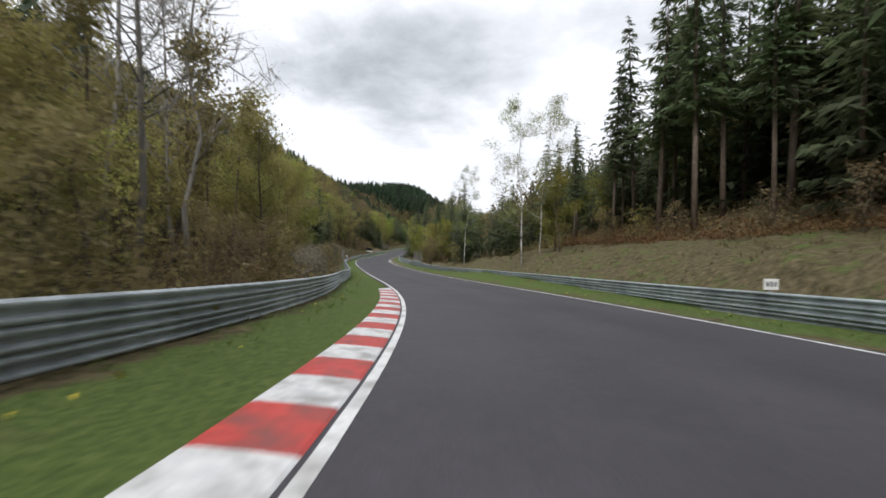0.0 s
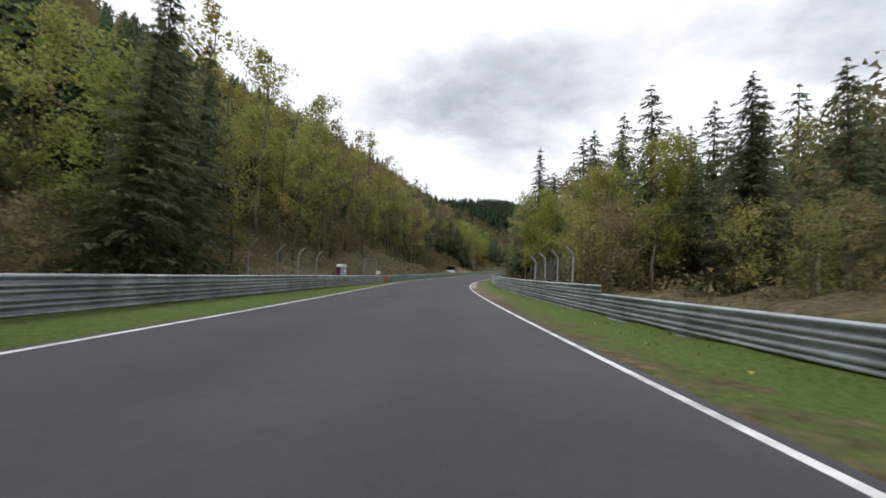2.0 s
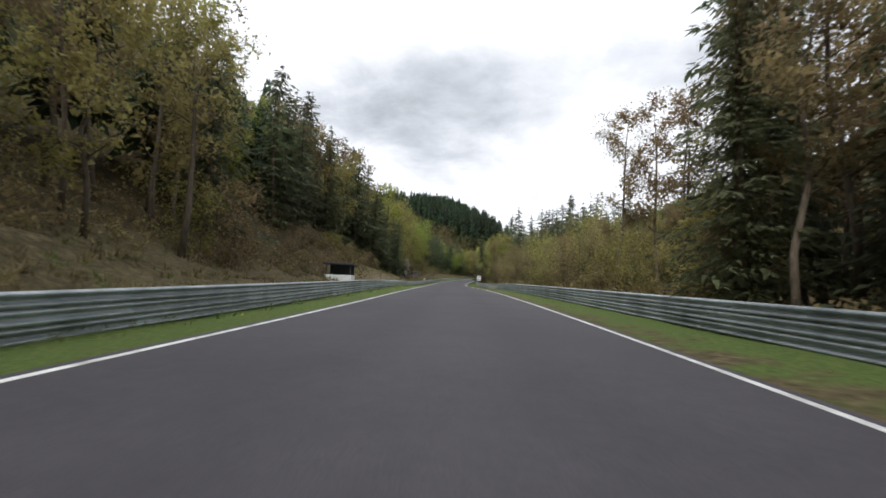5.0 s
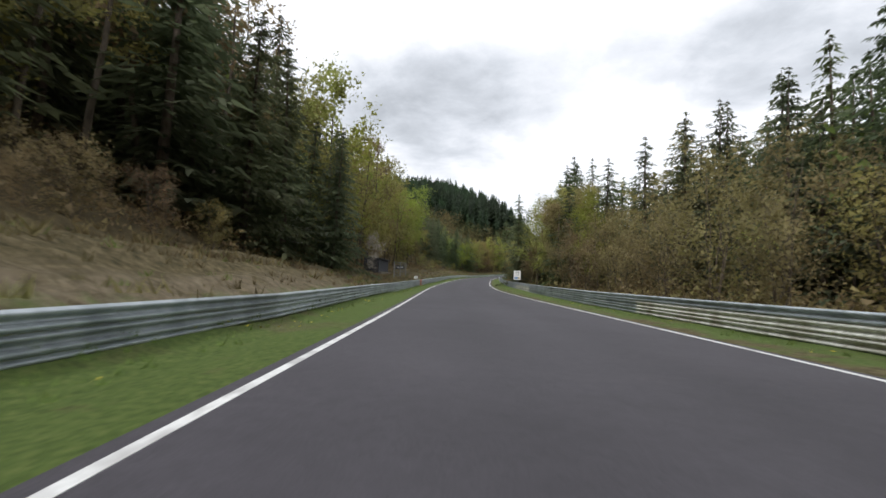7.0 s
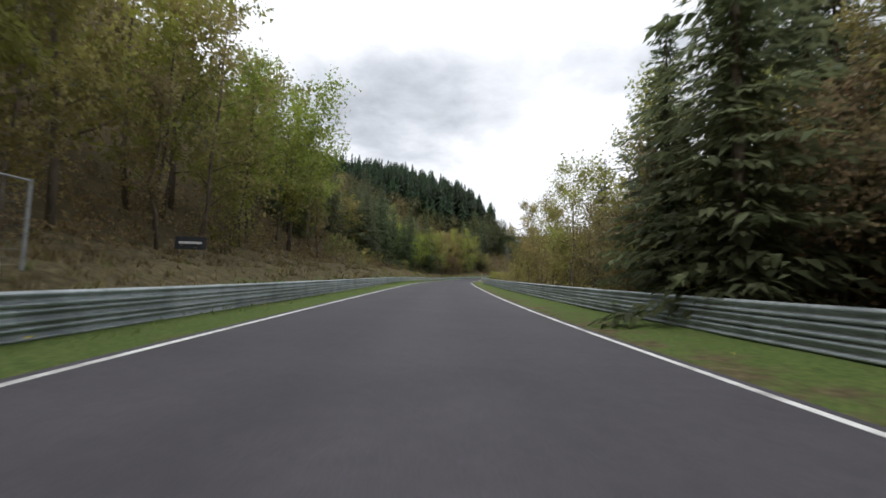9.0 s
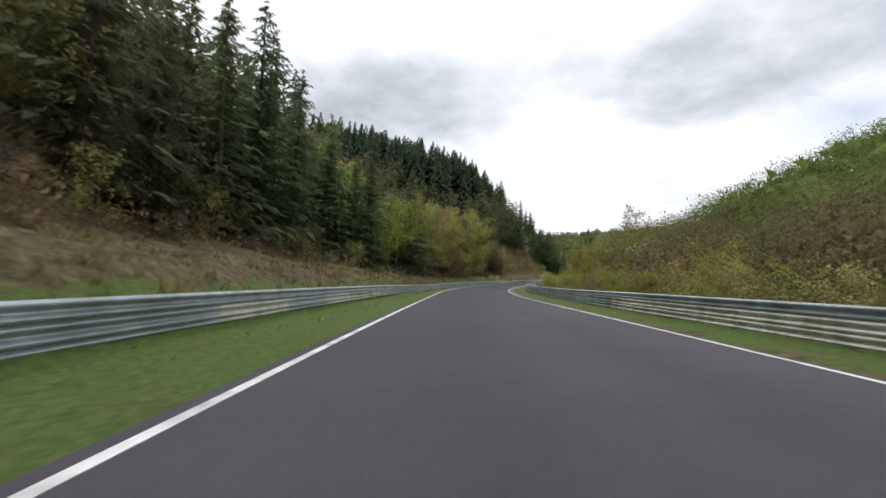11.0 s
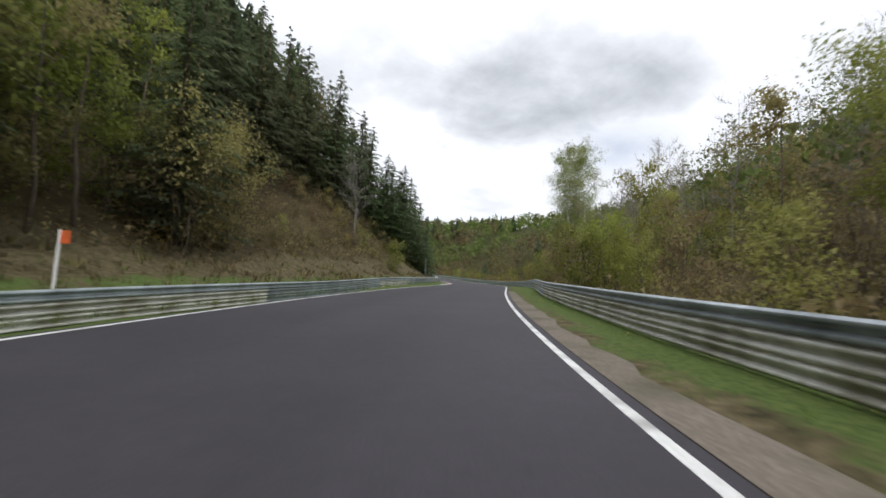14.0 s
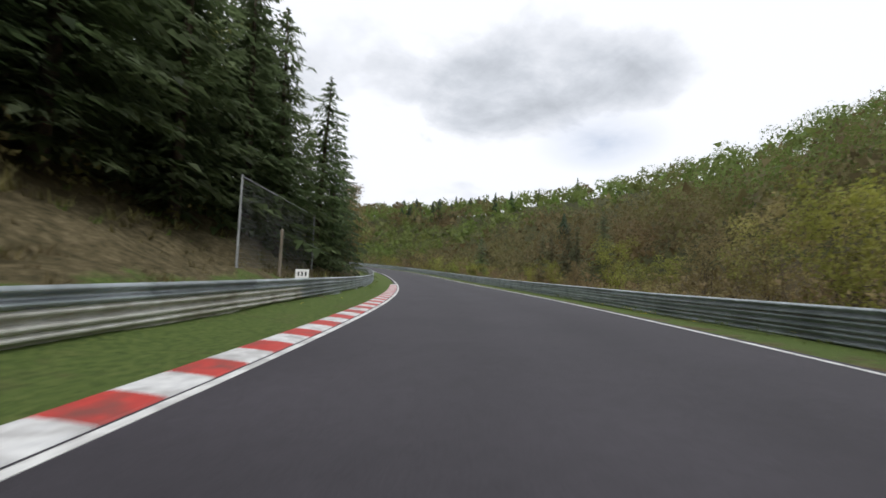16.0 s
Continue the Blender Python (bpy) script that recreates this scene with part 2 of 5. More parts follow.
def rise(s, u):
    """The ground's height above the road beside it."""
    s, u = np.broadcast_arrays(np.asarray(s, float), np.asarray(u, float))
    h = np.zeros(s.shape)
    for side, rows in HILL.items():
        f = np.clip(np.interp(s, rows[:, 0], np.arange(len(rows))), 0, len(rows) - 1.001)
        i, c = f.astype(int), np.clip(np.interp(np.abs(u), OUT, np.arange(len(OUT))), 0, len(OUT) - 1.001)
        j = c.astype(int)
        tab = rows[:, 1:]
        a, b = f - i, c - j
        v = (tab[i, j] * (1 - b) + tab[i, j + 1] * b) * (1 - a) + (tab[i + 1, j] * (1 - b) + tab[i + 1, j + 1] * b) * a
        h = np.where(u * side > 0, v, h)
    return h


def ground(s, u):
    p = spot(s, u)
    p[..., 2] += rise(s, u)
    return p


KNOLL = (-66, 640)  # the wooded hill that closes the view up the valley


def valley(x, y):
    """The ground's height anywhere, and the distance from the road."""
    k = slice(0, None, 6)
    dx, dy = np.asarray(x)[..., None] - RX[k], np.asarray(y)[..., None] - RY[k]
    d = np.hypot(dx, dy) + 0.01
    u = d * np.where(dx * np.cos(TURN[k]) + dy * np.sin(TURN[k]) > 0, 1, -1)
    w = d ** -8.0
    knoll = 26 * np.exp(-((np.asarray(x) - KNOLL[0]) ** 2 + (np.asarray(y) - KNOLL[1]) ** 2) / (2 * 60 ** 2))
    near = d.min(-1)
    knoll = knoll * np.clip((near - 46) / 45, 0, 1)
    return (w * (RZ[k] + rise(np.broadcast_to(S[k], u.shape), u))).sum(-1) / w.sum(-1) + knoll, near


# ---- materials ----
def material(name, rough=0.7, metal=0.0, spec=0.4):
    m = bpy.data.materials.new(name)
    m.use_nodes = True
    b = m.node_tree.nodes["Principled BSDF"]
    b.inputs["Roughness"].default_value, b.inputs["Metallic"].default_value = rough, metal
    b.inputs["Specular IOR Level"].default_value = spec
    return m, m.node_tree, b


def ramp(nt, src, stops):
    r = nt.nodes.new("ShaderNodeValToRGB")
    while len(r.color_ramp.elements) > 1:
        r.color_ramp.elements.remove(r.color_ramp.elements[-1])
    for i, (p, c) in enumerate(stops):
        e = r.color_ramp.elements[0] if i == 0 else r.color_ramp.elements.new(p)
        e.position, e.color = p, (*c, 1)
    nt.links.new(src, r.inputs[0])
    return r.outputs[0]


def noise_tex(nt, scale, detail=4.0, rough=0.55, stretch=None, local=False):
    n = nt.nodes.new("ShaderNodeTexNoise")
    n.inputs["Scale"].default_value, n.inputs["Detail"].default_value, n.inputs["Roughness"].default_value = scale, detail, rough
    c = nt.nodes.new("ShaderNodeTexCoord")
    src = c.outputs["Object"]
    if not local:
        g = nt.nodes.new("ShaderNodeNewGeometry")
        src = g.outputs["Position"]
    if stretch:
        mp = nt.nodes.new("ShaderNodeMapping")
        mp.inputs["Scale"].default_value = stretch
        nt.links.new(src, mp.inputs[0])
        src = mp.outputs[0]
    nt.links.new(src, n.inputs["Vector"])
    return n.outputs["Fac"]


def mixed(nt, fac, a, b, mode="MIX"):
    n = nt.nodes.new("ShaderNodeMix")
    n.data_type, n.blend_type = "RGBA", mode
    for i, v in ((0, fac), (6, a), (7, b)):
        if isinstance(v, (int, float)):
            n.inputs[i].default_value = v
        elif isinstance(v, tuple):
            n.inputs[i].default_value = (*v, 1)
        else:
            nt.links.new(v, n.inputs[i])
    return n.outputs[2]


def bumped(nt, b, src, strength=0.4, dist=0.02):
    n = nt.nodes.new("ShaderNodeBump")
    n.inputs["Strength"].default_value, n.inputs["Distance"].default_value = strength, dist
    nt.links.new(src, n.inputs["Height"])
    nt.links.new(n.outputs[0], b.inputs["Normal"])


def surface(name, dark, light, scale, rough=0.8, metal=0.0, bump=0.3, dist=0.01, stain=None, stain_scale=0.5, spec=0.4, stretch=None, local=False, vary=0.0):
    """Two tones by fine noise, with large stains over them."""
    m, nt, b = material(name, rough, metal, spec)
    fine = noise_tex(nt, scale, 5, 0.6, stretch, local)
    col = ramp(nt, fine, [(0.3, dark), (0.7, light)])
    if stain:
        big = noise_tex(nt, stain_scale, 4, 0.6, None, local)
        col = mixed(nt, ramp(nt, big, [(0.45, (0, 0, 0)), (0.68, (1, 1, 1))]), col, stain)
    if vary:
        info = nt.nodes.new("ShaderNodeObjectInfo")
        col = mixed(nt, 1.0, col, ramp(nt, info.outputs["Random"], [(0.0, (1 - vary,) * 3), (1.0, (1 + vary,) * 3)]), "MULTIPLY")
    nt.links.new(col, b.inputs["Base Color"])
    bumped(nt, b, fine, bump, dist)
    return m


def foliage(name, tones, thin=0.5):
    """Leaves: a colour for each tree, uneven from leaf to leaf, with light through them."""
    m, nt, b = material(name, 0.6, 0.0, 0.25)
    info = nt.nodes.new("ShaderNodeObjectInfo")
    geo = nt.nodes.new("ShaderNodeNewGeometry")
    n = len(tones)
    base = ramp(nt, info.outputs["Random"], [(i / max(n - 1, 1), t) for i, t in enumerate(tones)])
    clump = noise_tex(nt, 0.55, 3, 0.6)
    col = mixed(nt, 1.0, base, ramp(nt, geo.outputs["Random Per Island"], [(0, (0.87, 0.87, 0.86)), (1, (1.13, 1.13, 1.11))]), "MULTIPLY")
    col = mixed(nt, 1.0, col, ramp(nt, clump, [(0.3, (0.7, 0.7, 0.7)), (0.7, (1.25, 1.25, 1.2))]), "MULTIPLY")
    stand = noise_tex(nt, 0.045, 3, 0.5)
    col = mixed(nt, 1.0, col, ramp(nt, stand, [(0.33, (0.9, 0.78, 0.8)), (0.5, (1, 1, 1)), (0.67, (0.98, 1.15, 0.9))]), "MULTIPLY")
    nt.links.new(col, b.inputs["Base Color"])
    tr = nt.nodes.new("ShaderNodeBsdfTranslucent")
    nt.links.new(col, tr.inputs["Color"])
    mx = nt.nodes.new("ShaderNodeMixShader")
    mx.inputs[0].default_value = thin
    out = nt.nodes["Material Output"]
    nt.links.new(b.outputs[0], mx.inputs[1])
    nt.links.new(tr.outputs[0], mx.inputs[2])
    nt.links.new(mx.outputs[0], out.inputs[0])
    return m


def asphalt():
    m, nt, b = material("asphalt", 0.75, 0.0, 0.35)
    grain = noise_tex(nt, 55, 3, 0.7)
    patch = noise_tex(nt, 0.35, 5, 0.6)
    col = ramp(nt, grain, [(0.25, (0.029, 0.027, 0.031)), (0.75, (0.079, 0.072, 0.082))])
    col = mixed(nt, 1.0, col, ramp(nt, patch, [(0.3, (0.82, 0.82, 0.82)), (0.7, (1.12, 1.12, 1.12))]), "MULTIPLY")
    mottle = noise_tex(nt, 4.5, 4, 0.7)
    col = mixed(nt, 1.0, col, ramp(nt, mottle, [(0.3, (0.87, 0.87, 0.87)), (0.7, (1.13, 1.13, 1.13))]), "MULTIPLY")
    # rubber laid down along the driving line
    lane = nt.nodes.new("ShaderNodeAttribute")
    lane.attribute_name = "lane"
    wob = noise_tex(nt, 0.12, 3, 0.5)
    add = nt.nodes.new("ShaderNodeMath")
    add.operation = "ADD"
    nt.links.new(lane.outputs["Fac"], add.inputs[0])
    nt.links.new(wob, add.inputs[1])
    worn = ramp(nt, add.outputs[0], [(0.35, (1.06, 1.06, 1.06)), (0.75, (0.9, 0.9, 0.9)), (1.0, (0.8, 0.8, 0.8))])
    col = mixed(nt, 1.0, col, worn, "MULTIPLY")
    # a darker tone that comes in gradually along the later stretch
    late_tone = nt.nodes.new("ShaderNodeAttribute")
    late_tone.attribute_name = "late_tone"
    col = mixed(nt, 1.0, col, ramp(nt, late_tone.outputs["Fac"], [(0.0, (1, 1, 1)), (1.0, (0.75, 0.735, 0.76))]), "MULTIPLY")
    nt.links.new(col, b.inputs["Base Color"])
    bumped(nt, b, grain, 0.5, 0.006)
    return m


def soil():
    """Grass by the road, dead grass and earth on the banks, leaf litter under the trees."""
    m, nt, b = material("turf_and_earth", 0.95, 0.0, 0.15)
    zone = nt.nodes.new("ShaderNodeAttribute")
    zone.attribute_name = "zone"
    jit = noise_tex(nt, 0.9, 5, 0.65)
    add = nt.nodes.new("ShaderNodeMath")
    add.operation = "MULTIPLY_ADD"
    nt.links.new(jit, add.inputs[0])
    add.inputs[1].default_value = 1.3
    nt.links.new(zone.outputs["Fac"], add.inputs[2])
    fine = noise_tex(nt, 9, 6, 0.7)
    lush = ramp(nt, fine, [(0.3, (0.045, 0.066, 0.018)), (0.5, (0.082, 0.12, 0.03)), (0.72, (0.15, 0.17, 0.055))])
    dead = ramp(nt, noise_tex(nt, 3.2, 6, 0.7), [(0.3, (0.033, 0.03, 0.013)), (0.5, (0.1, 0.082, 0.042)), (0.72, (0.2, 0.16, 0.092))])
    litter = ramp(nt, noise_tex(nt, 2.0, 6, 0.75), [(0.3, (0.03, 0.024, 0.012)), (0.55, (0.08, 0.062, 0.03)), (0.75, (0.14, 0.115, 0.055))])
    worn = noise_tex(nt, 0.23, 5, 0.65)
    lush = mixed(nt, ramp(nt, worn, [(0.57, (0, 0, 0)), (0.7, (0.75, 0.75, 0.75))]), lush, ramp(nt, fine, [(0.3, (0.06, 0.055, 0.026)), (0.7, (0.16, 0.135, 0.07))]))
    two = mixed(nt, ramp(nt, add.outputs[0], [(0.82, (0, 0, 0)), (1.43, (1, 1, 1))]), lush, dead)
    thr = nt.nodes.new("ShaderNodeMath")
    thr.operation = "SUBTRACT"
    nt.links.new(add.outputs[0], thr.inputs[0])
    thr.inputs[1].default_value = 1.0
    col = mixed(nt, ramp(nt, thr.outputs[0], [(0.95, (0, 0, 0)), (1.3, (1, 1, 1))]), two, litter)
    # low green growth and saplings that cover the ground deep in the woods
    deep = nt.nodes.new("ShaderNodeMath")
    deep.operation = "SUBTRACT"
    nt.links.new(add.outputs[0], deep.inputs[0])
    deep.inputs[1].default_value = 2.0
    saplings = ramp(nt, noise_tex(nt, 0.35, 7, 0.75), [(0.35, (0.018, 0.02, 0.009)), (0.5, (0.05, 0.052, 0.02)), (0.68, (0.1, 0.1, 0.035))])
    col = mixed(nt, ramp(nt, deep.outputs[0], [(0.95, (0, 0, 0)), (1.3, (1, 1, 1))]), col, saplings)
    # washed-out pale earth where the turf has slipped or been driven over
    slip = nt.nodes.new("ShaderNodeAttribute")
    slip.attribute_name = "slip"
    shown = nt.nodes.new("ShaderNodeMath")
    shown.operation = "MULTIPLY"
    nt.links.new(slip.outputs["Fac"], shown.inputs[0])
    nt.links.new(ramp(nt, noise_tex(nt, 0.8, 6, 0.65, (1, 1, 2.2)), [(0.34, (0, 0, 0)), (0.54, (1, 1, 1))]), shown.inputs[1])
    clay = ramp(nt, noise_tex(nt, 2.6, 6, 0.7), [(0.3, (0.1, 0.077, 0.052)), (0.52, (0.21, 0.17, 0.12)), (0.72, (0.31, 0.26, 0.19))])
    col = mixed(nt, shown.outputs[0], col, clay)
    nt.links.new(col, b.inputs["Base Color"])
    bumped(nt, b, fine, 0.9, 0.08)
    return m


M_ROAD = asphalt()
M_SOIL = soil()
M_LINE = surface("white_road_paint", (0.55, 0.55, 0.53), (0.78, 0.78, 0.76), 14, 0.6, stain=(0.35, 0.34, 0.33), stain_scale=1.6)
M_RED = surface("red_kerb_paint", (0.36, 0.035, 0.03), (0.52, 0.06, 0.045), 8, 0.6, stain=(0.2, 0.06, 0.05), stain_scale=2.5)
M_WHITE = surface("white_kerb_paint", (0.5, 0.5, 0.5), (0.72, 0.72, 0.7), 8, 0.6, stain=(0.3, 0.29, 0.28), stain_scale=2.5)
M_CONCRETE = surface("weathered_concrete", (0.22, 0.2, 0.17), (0.36, 0.33, 0.29), 6, 0.9, stain=(0.16, 0.14, 0.11), stain_scale=1.2, vary=0.12)
M_GRIT = surface("gravel_edge", (0.1, 0.083, 0.064), (0.22, 0.185, 0.148), 18, 0.95, bump=0.8, dist=0.02, stain=(0.09, 0.08, 0.05), stain_scale=0.8)
M_STEEL = surface("galvanised_steel", (0.30, 0.335, 0.35), (0.46, 0.50, 0.52), 5, 0.42, 0.55, 0.12, 0.004, stain=(0.22, 0.25, 0.26), stain_scale=0.9, vary=0.16)
M_PALE = surface("dusty_pale_steel", (0.45, 0.45, 0.40), (0.66, 0.66, 0.60), 6, 0.7, 0.1, 0.12, 0.004, stain=(0.30, 0.28, 0.22), stain_scale=1.1, vary=0.1)
M_ORANGE = surface("orange_paint", (0.55, 0.09, 0.02), (0.72, 0.14, 0.03), 5, 0.5, stain=(0.35, 0.08, 0.03), stain_scale=1.5)
M_POST = surface("grey_post_steel", (0.2, 0.21, 0.21), (0.36, 0.37, 0.37), 6, 0.6, 0.3)
M_WIRE = surface("wire", (0.16, 0.17, 0.17), (0.26, 0.27, 0.27), 6, 0.6, 0.4)
M_WOOD = surface("weathered_post_wood", (0.14, 0.115, 0.085), (0.30, 0.26, 0.2), 9, 0.9, stretch=(1, 1, 0.15))
M_HUT = surface("dark_hut_boards", (0.022, 0.024, 0.03), (0.05, 0.052, 0.06), 6, 0.8, stretch=(1, 1, 0.2))
M_PLATE = surface("white_plate", (0.68, 0.68, 0.66), (0.82, 0.82, 0.8), 5, 0.5)
M_INK = surface("black_ink", (0.015, 0.015, 0.015), (0.03, 0.03, 0.03), 8, 0.6)
M_BLUE = surface("blue_print", (0.02, 0.14, 0.38), (0.03, 0.2, 0.48), 8, 0.5)
M_YELLOW = surface("yellow_print", (0.6, 0.42, 0.02), (0.72, 0.52, 0.04), 8, 0.5)
M_PURPLE = surface("purple_plastic", (0.09, 0.015, 0.075), (0.14, 0.03, 0.12), 6, 0.5)
M_GREYPLASTIC = surface("grey_plastic", (0.3, 0.31, 0.35), (0.42, 0.43, 0.47), 5, 0.5)
M_CHALK = surface("faded_chalk", (0.1, 0.1, 0.105), (0.19, 0.19, 0.19), 9, 0.8)
M_BARK = surface("grey_brown_bark", (0.05, 0.038, 0.026), (0.15, 0.12, 0.085), 7, 0.95, bump=0.8, dist=0.03, stretch=(1, 1, 0.25), local=True, vary=0.3)
M_GREYBARK = surface("pale_grey_bark", (0.13, 0.12, 0.105), (0.27, 0.25, 0.22), 7, 0.95, bump=0.6, dist=0.02, stretch=(1, 1, 0.25), local=True, vary=0.3)
M_SPRUCEBARK = surface("red_brown_bark", (0.075, 0.055, 0.042), (0.2, 0.155, 0.12), 9, 0.95, bump=0.8, dist=0.03, stretch=(1, 1, 0.3), local=True, vary=0.3)
M_BIRCHBARK = surface("white_birch_bark", (0.42, 0.40, 0.36), (0.66, 0.64, 0.6), 5, 0.8, stain=(0.05, 0.045, 0.04), stain_scale=3.0, local=True)
M_NEEDLES = foliage("spruce_needles", [(0.115, 0.142, 0.085), (0.138, 0.168, 0.092), (0.165, 0.186, 0.098), (0.126, 0.142, 0.09)], 0.5)
M_LEAF = foliage("spring_leaves", [(0.296, 0.252, 0.096), (0.354, 0.333, 0.108), (0.265, 0.215, 0.108), (0.324, 0.296, 0.096), (0.280, 0.317, 0.088)], 0.5)
M_LEAFGREEN = foliage("fresh_green_leaves", [(0.225, 0.245, 0.054), (0.28, 0.3, 0.063), (0.24, 0.24, 0.066)], 0.5)
M_BROWN = foliage("brown_twigs_and_buds", [(0.209, 0.154, 0.091), (0.266, 0.205, 0.107), (0.233, 0.195, 0.091)], 0.5)
M_BIRCHLEAF = foliage("pale_birch_leaves", [(0.228, 0.276, 0.090), (0.264, 0.288, 0.108)], 0.5)
M_BLOSSOM = foliage("white_blossom", [(0.550, 0.550, 0.495), (0.462, 0.462, 0.396)], 0.5)
M_PALEBRUSH = foliage("pale_dead_brush", [(0.300, 0.270, 0.220), (0.240, 0.210, 0.160)], 0.5)
M_FLOWER = surface("yellow_flowers", (0.5, 0.4, 0.03), (0.65, 0.52, 0.05), 9, 0.7)
M_DRY = foliage("dry_grass", [(0.185, 0.145, 0.078), (0.14, 0.11, 0.058)], 0.5)
M_BRACKEN = foliage("dead_bracken", [(0.21, 0.125, 0.06), (0.17, 0.105, 0.055)], 0.5)
M_BLADE = foliage("grass_blades", [(0.149, 0.196, 0.052)], 0.5)
M_FARWOOD = foliage("far_wood_leaves", [(0.166, 0.139, 0.067)], 0.5)
M_FARGREEN = foliage("far_wood_fresh_leaves", [(0.154, 0.200, 0.056)], 0.5)
M_FARPINE = foliage("far_wood_needles", [(0.052, 0.080, 0.046)], 0.5)


# ---- mesh helpers ----
def mesh_of(name, verts, faces, mats, pick=None, smooth=False):
    me = bpy.data.meshes.new(name)
    me.from_pydata([tuple(map(float, v)) for v in verts], [], [tuple(map(int, f)) for f in faces])
    for m in mats if isinstance(mats, (list, tuple)) else [mats]:
        me.materials.append(m)
    if pick is not None:
        me.polygons.foreach_set("material_index", np.asarray(pick, dtype=np.int32))
    if smooth:
        me.polygons.foreach_set("use_smooth", np.ones(len(me.polygons), dtype=bool))
    me.update()
    return me


def part(name, data, parent, label="", m=None):
    ob = new(name, data)
    ob.parent = parent
    if m is not None:
        ob.matrix_basis = m
    return tagged(ob, label)


def thing(name, m, label, category, group="", kind=""):
    ob = new(name)
    ob.empty_display_size = 0.3
    ob.matrix_basis = m
    return tagged(ob, label, category, group, kind)


def soften(me, hub=None, up=0.45, loose=0.35, seed=3):
    """Turns the shading of loose leaves outwards from the crown's middle, as a leafy mass takes the light."""
    n = len(me.vertices)
    v = np.empty(n * 3)
    me.vertices.foreach_get("co", v)
    tri = v.reshape(-1, 3, 3)
    mid = tri.mean(1)
    if hub is None:
        out = np.zeros_like(mid)
    else:
        out = mid - np.asarray(hub, float)
        out /= np.linalg.norm(out, axis=1)[:, None] + 1e-6
    nor = out + np.array([0, 0, up]) + np.random.default_rng(seed).normal(0, loose, mid.shape)
    nor /= np.linalg.norm(nor, axis=1)[:, None] + 1e-6
    flat = np.cross(tri[:, 1] - tri[:, 0], tri[:, 2] - tri[:, 0])
    turned = (flat * nor).sum(1) < 0
    tri[turned] = tri[turned][:, ::-1]
    me.vertices.foreach_set("co", tri.reshape(-1))
    me.polygons.foreach_set("use_smooth", np.ones(len(me.polygons), dtype=bool))
    me.normals_split_custom_set_from_vertices(np.repeat(nor, 3, 0).tolist())
    me.update()
    return me


class Shape:
    """Collects vertices and faces of one mesh."""

    def __init__(self):
        self.v, self.f, self.m, self.n = [], [], [], 0

    def add(self, verts, faces, mat=0):
        verts = np.asarray(verts, float).reshape(-1, 3)
        self.v.append(verts)
        self.f += [tuple(i + self.n for i in f) for f in faces]
        self.m += [mat] * len(faces)
        self.n += len(verts)
        return self

    def box(self, x0, x1, y0, y1, z0, z1, mat=0, cut=0.0):
        """A box with its upright and top edges cut back a little."""
        c = cut
        a = [(x0 + c, y0), (x1 - c, y0), (x1, y0 + c), (x1, y1 - c), (x1 - c, y1), (x0 + c, y1), (x0, y1 - c), (x0, y0 + c)] if c else [(x0, y0), (x1, y0), (x1, y1), (x0, y1)]
        n = len(a)
        cx, cy = (x0 + x1) / 2, (y0 + y1) / 2
        v = [(x, y, z0) for x, y in a] + [(x, y, z1 - c) for x, y in a]
        f = [tuple(range(n))[::-1]] + [(i, (i + 1) % n, n + (i + 1) % n, n + i) for i in range(n)]
        if c:
            kx, ky = 1 - 2 * c / max(x1 - x0, 1e-6), 1 - 2 * c / max(y1 - y0, 1e-6)
            v += [(cx + (x - cx) * kx, cy + (y - cy) * ky, z1) for x, y in a]
            f += [(n + i, n + (i + 1) % n, 2 * n + (i + 1) % n, 2 * n + i) for i in range(n)] + [tuple(range(2 * n, 3 * n))]
        else:
            f.append(tuple(range(n, 2 * n)))
        return self.add(v, f, mat)

    def tube(self, pts, radii, sides=6, mat=0):
        pts = np.asarray(pts, float)
        k = len(pts)
        d = np.gradient(pts, axis=0)
        d /= np.linalg.norm(d, axis=1)[:, None] + 1e-9
        ref = np.where(np.abs(d[:, 2:3]) > 0.9, np.array([[1.0, 0, 0]]), np.array([[0, 0, 1.0]]))
        a = np.cross(d, ref)
        a /= np.linalg.norm(a, axis=1)[:, None] + 1e-9
        b = np.cross(d, a)
        t = np.arange(sides) * 2 * np.pi / sides
        ring = pts[:, None] + (np.cos(t)[None, :, None] * a[:, None] + np.sin(t)[None, :, None] * b[:, None]) * np.asarray(radii, float)[:, None, None]
        f = [(i * sides + j, i * sides + (j + 1) % sides, (i + 1) * sides + (j + 1) % sides, (i + 1) * sides + j) for i in range(k - 1) for j in range(sides)]
        f += [tuple(range(sides))[::-1], tuple(range((k - 1) * sides, k * sides))]
        return self.add(ring.reshape(-1, 3), f, mat)

    def spike(self, a, b, r, mat=0):
        """A thin three-sided twig that ends in a point."""
        d = b - a
        e = np.cross(d, (0.3, 0.5, 0.8))
        e *= r / (np.linalg.norm(e) + 1e-9)
        g = np.cross(d, e)
        g *= r / (np.linalg.norm(g) + 1e-9)
        return self.add([a + e, a - 0.5 * e + 0.87 * g, a - 0.5 * e - 0.87 * g, b], [(0, 1, 3), (1, 2, 3), (2, 0, 3)], mat)

    def mesh(self, name, mats, smooth=False):
        return mesh_of(name, np.concatenate(self.v), self.f, mats, self.m, smooth)


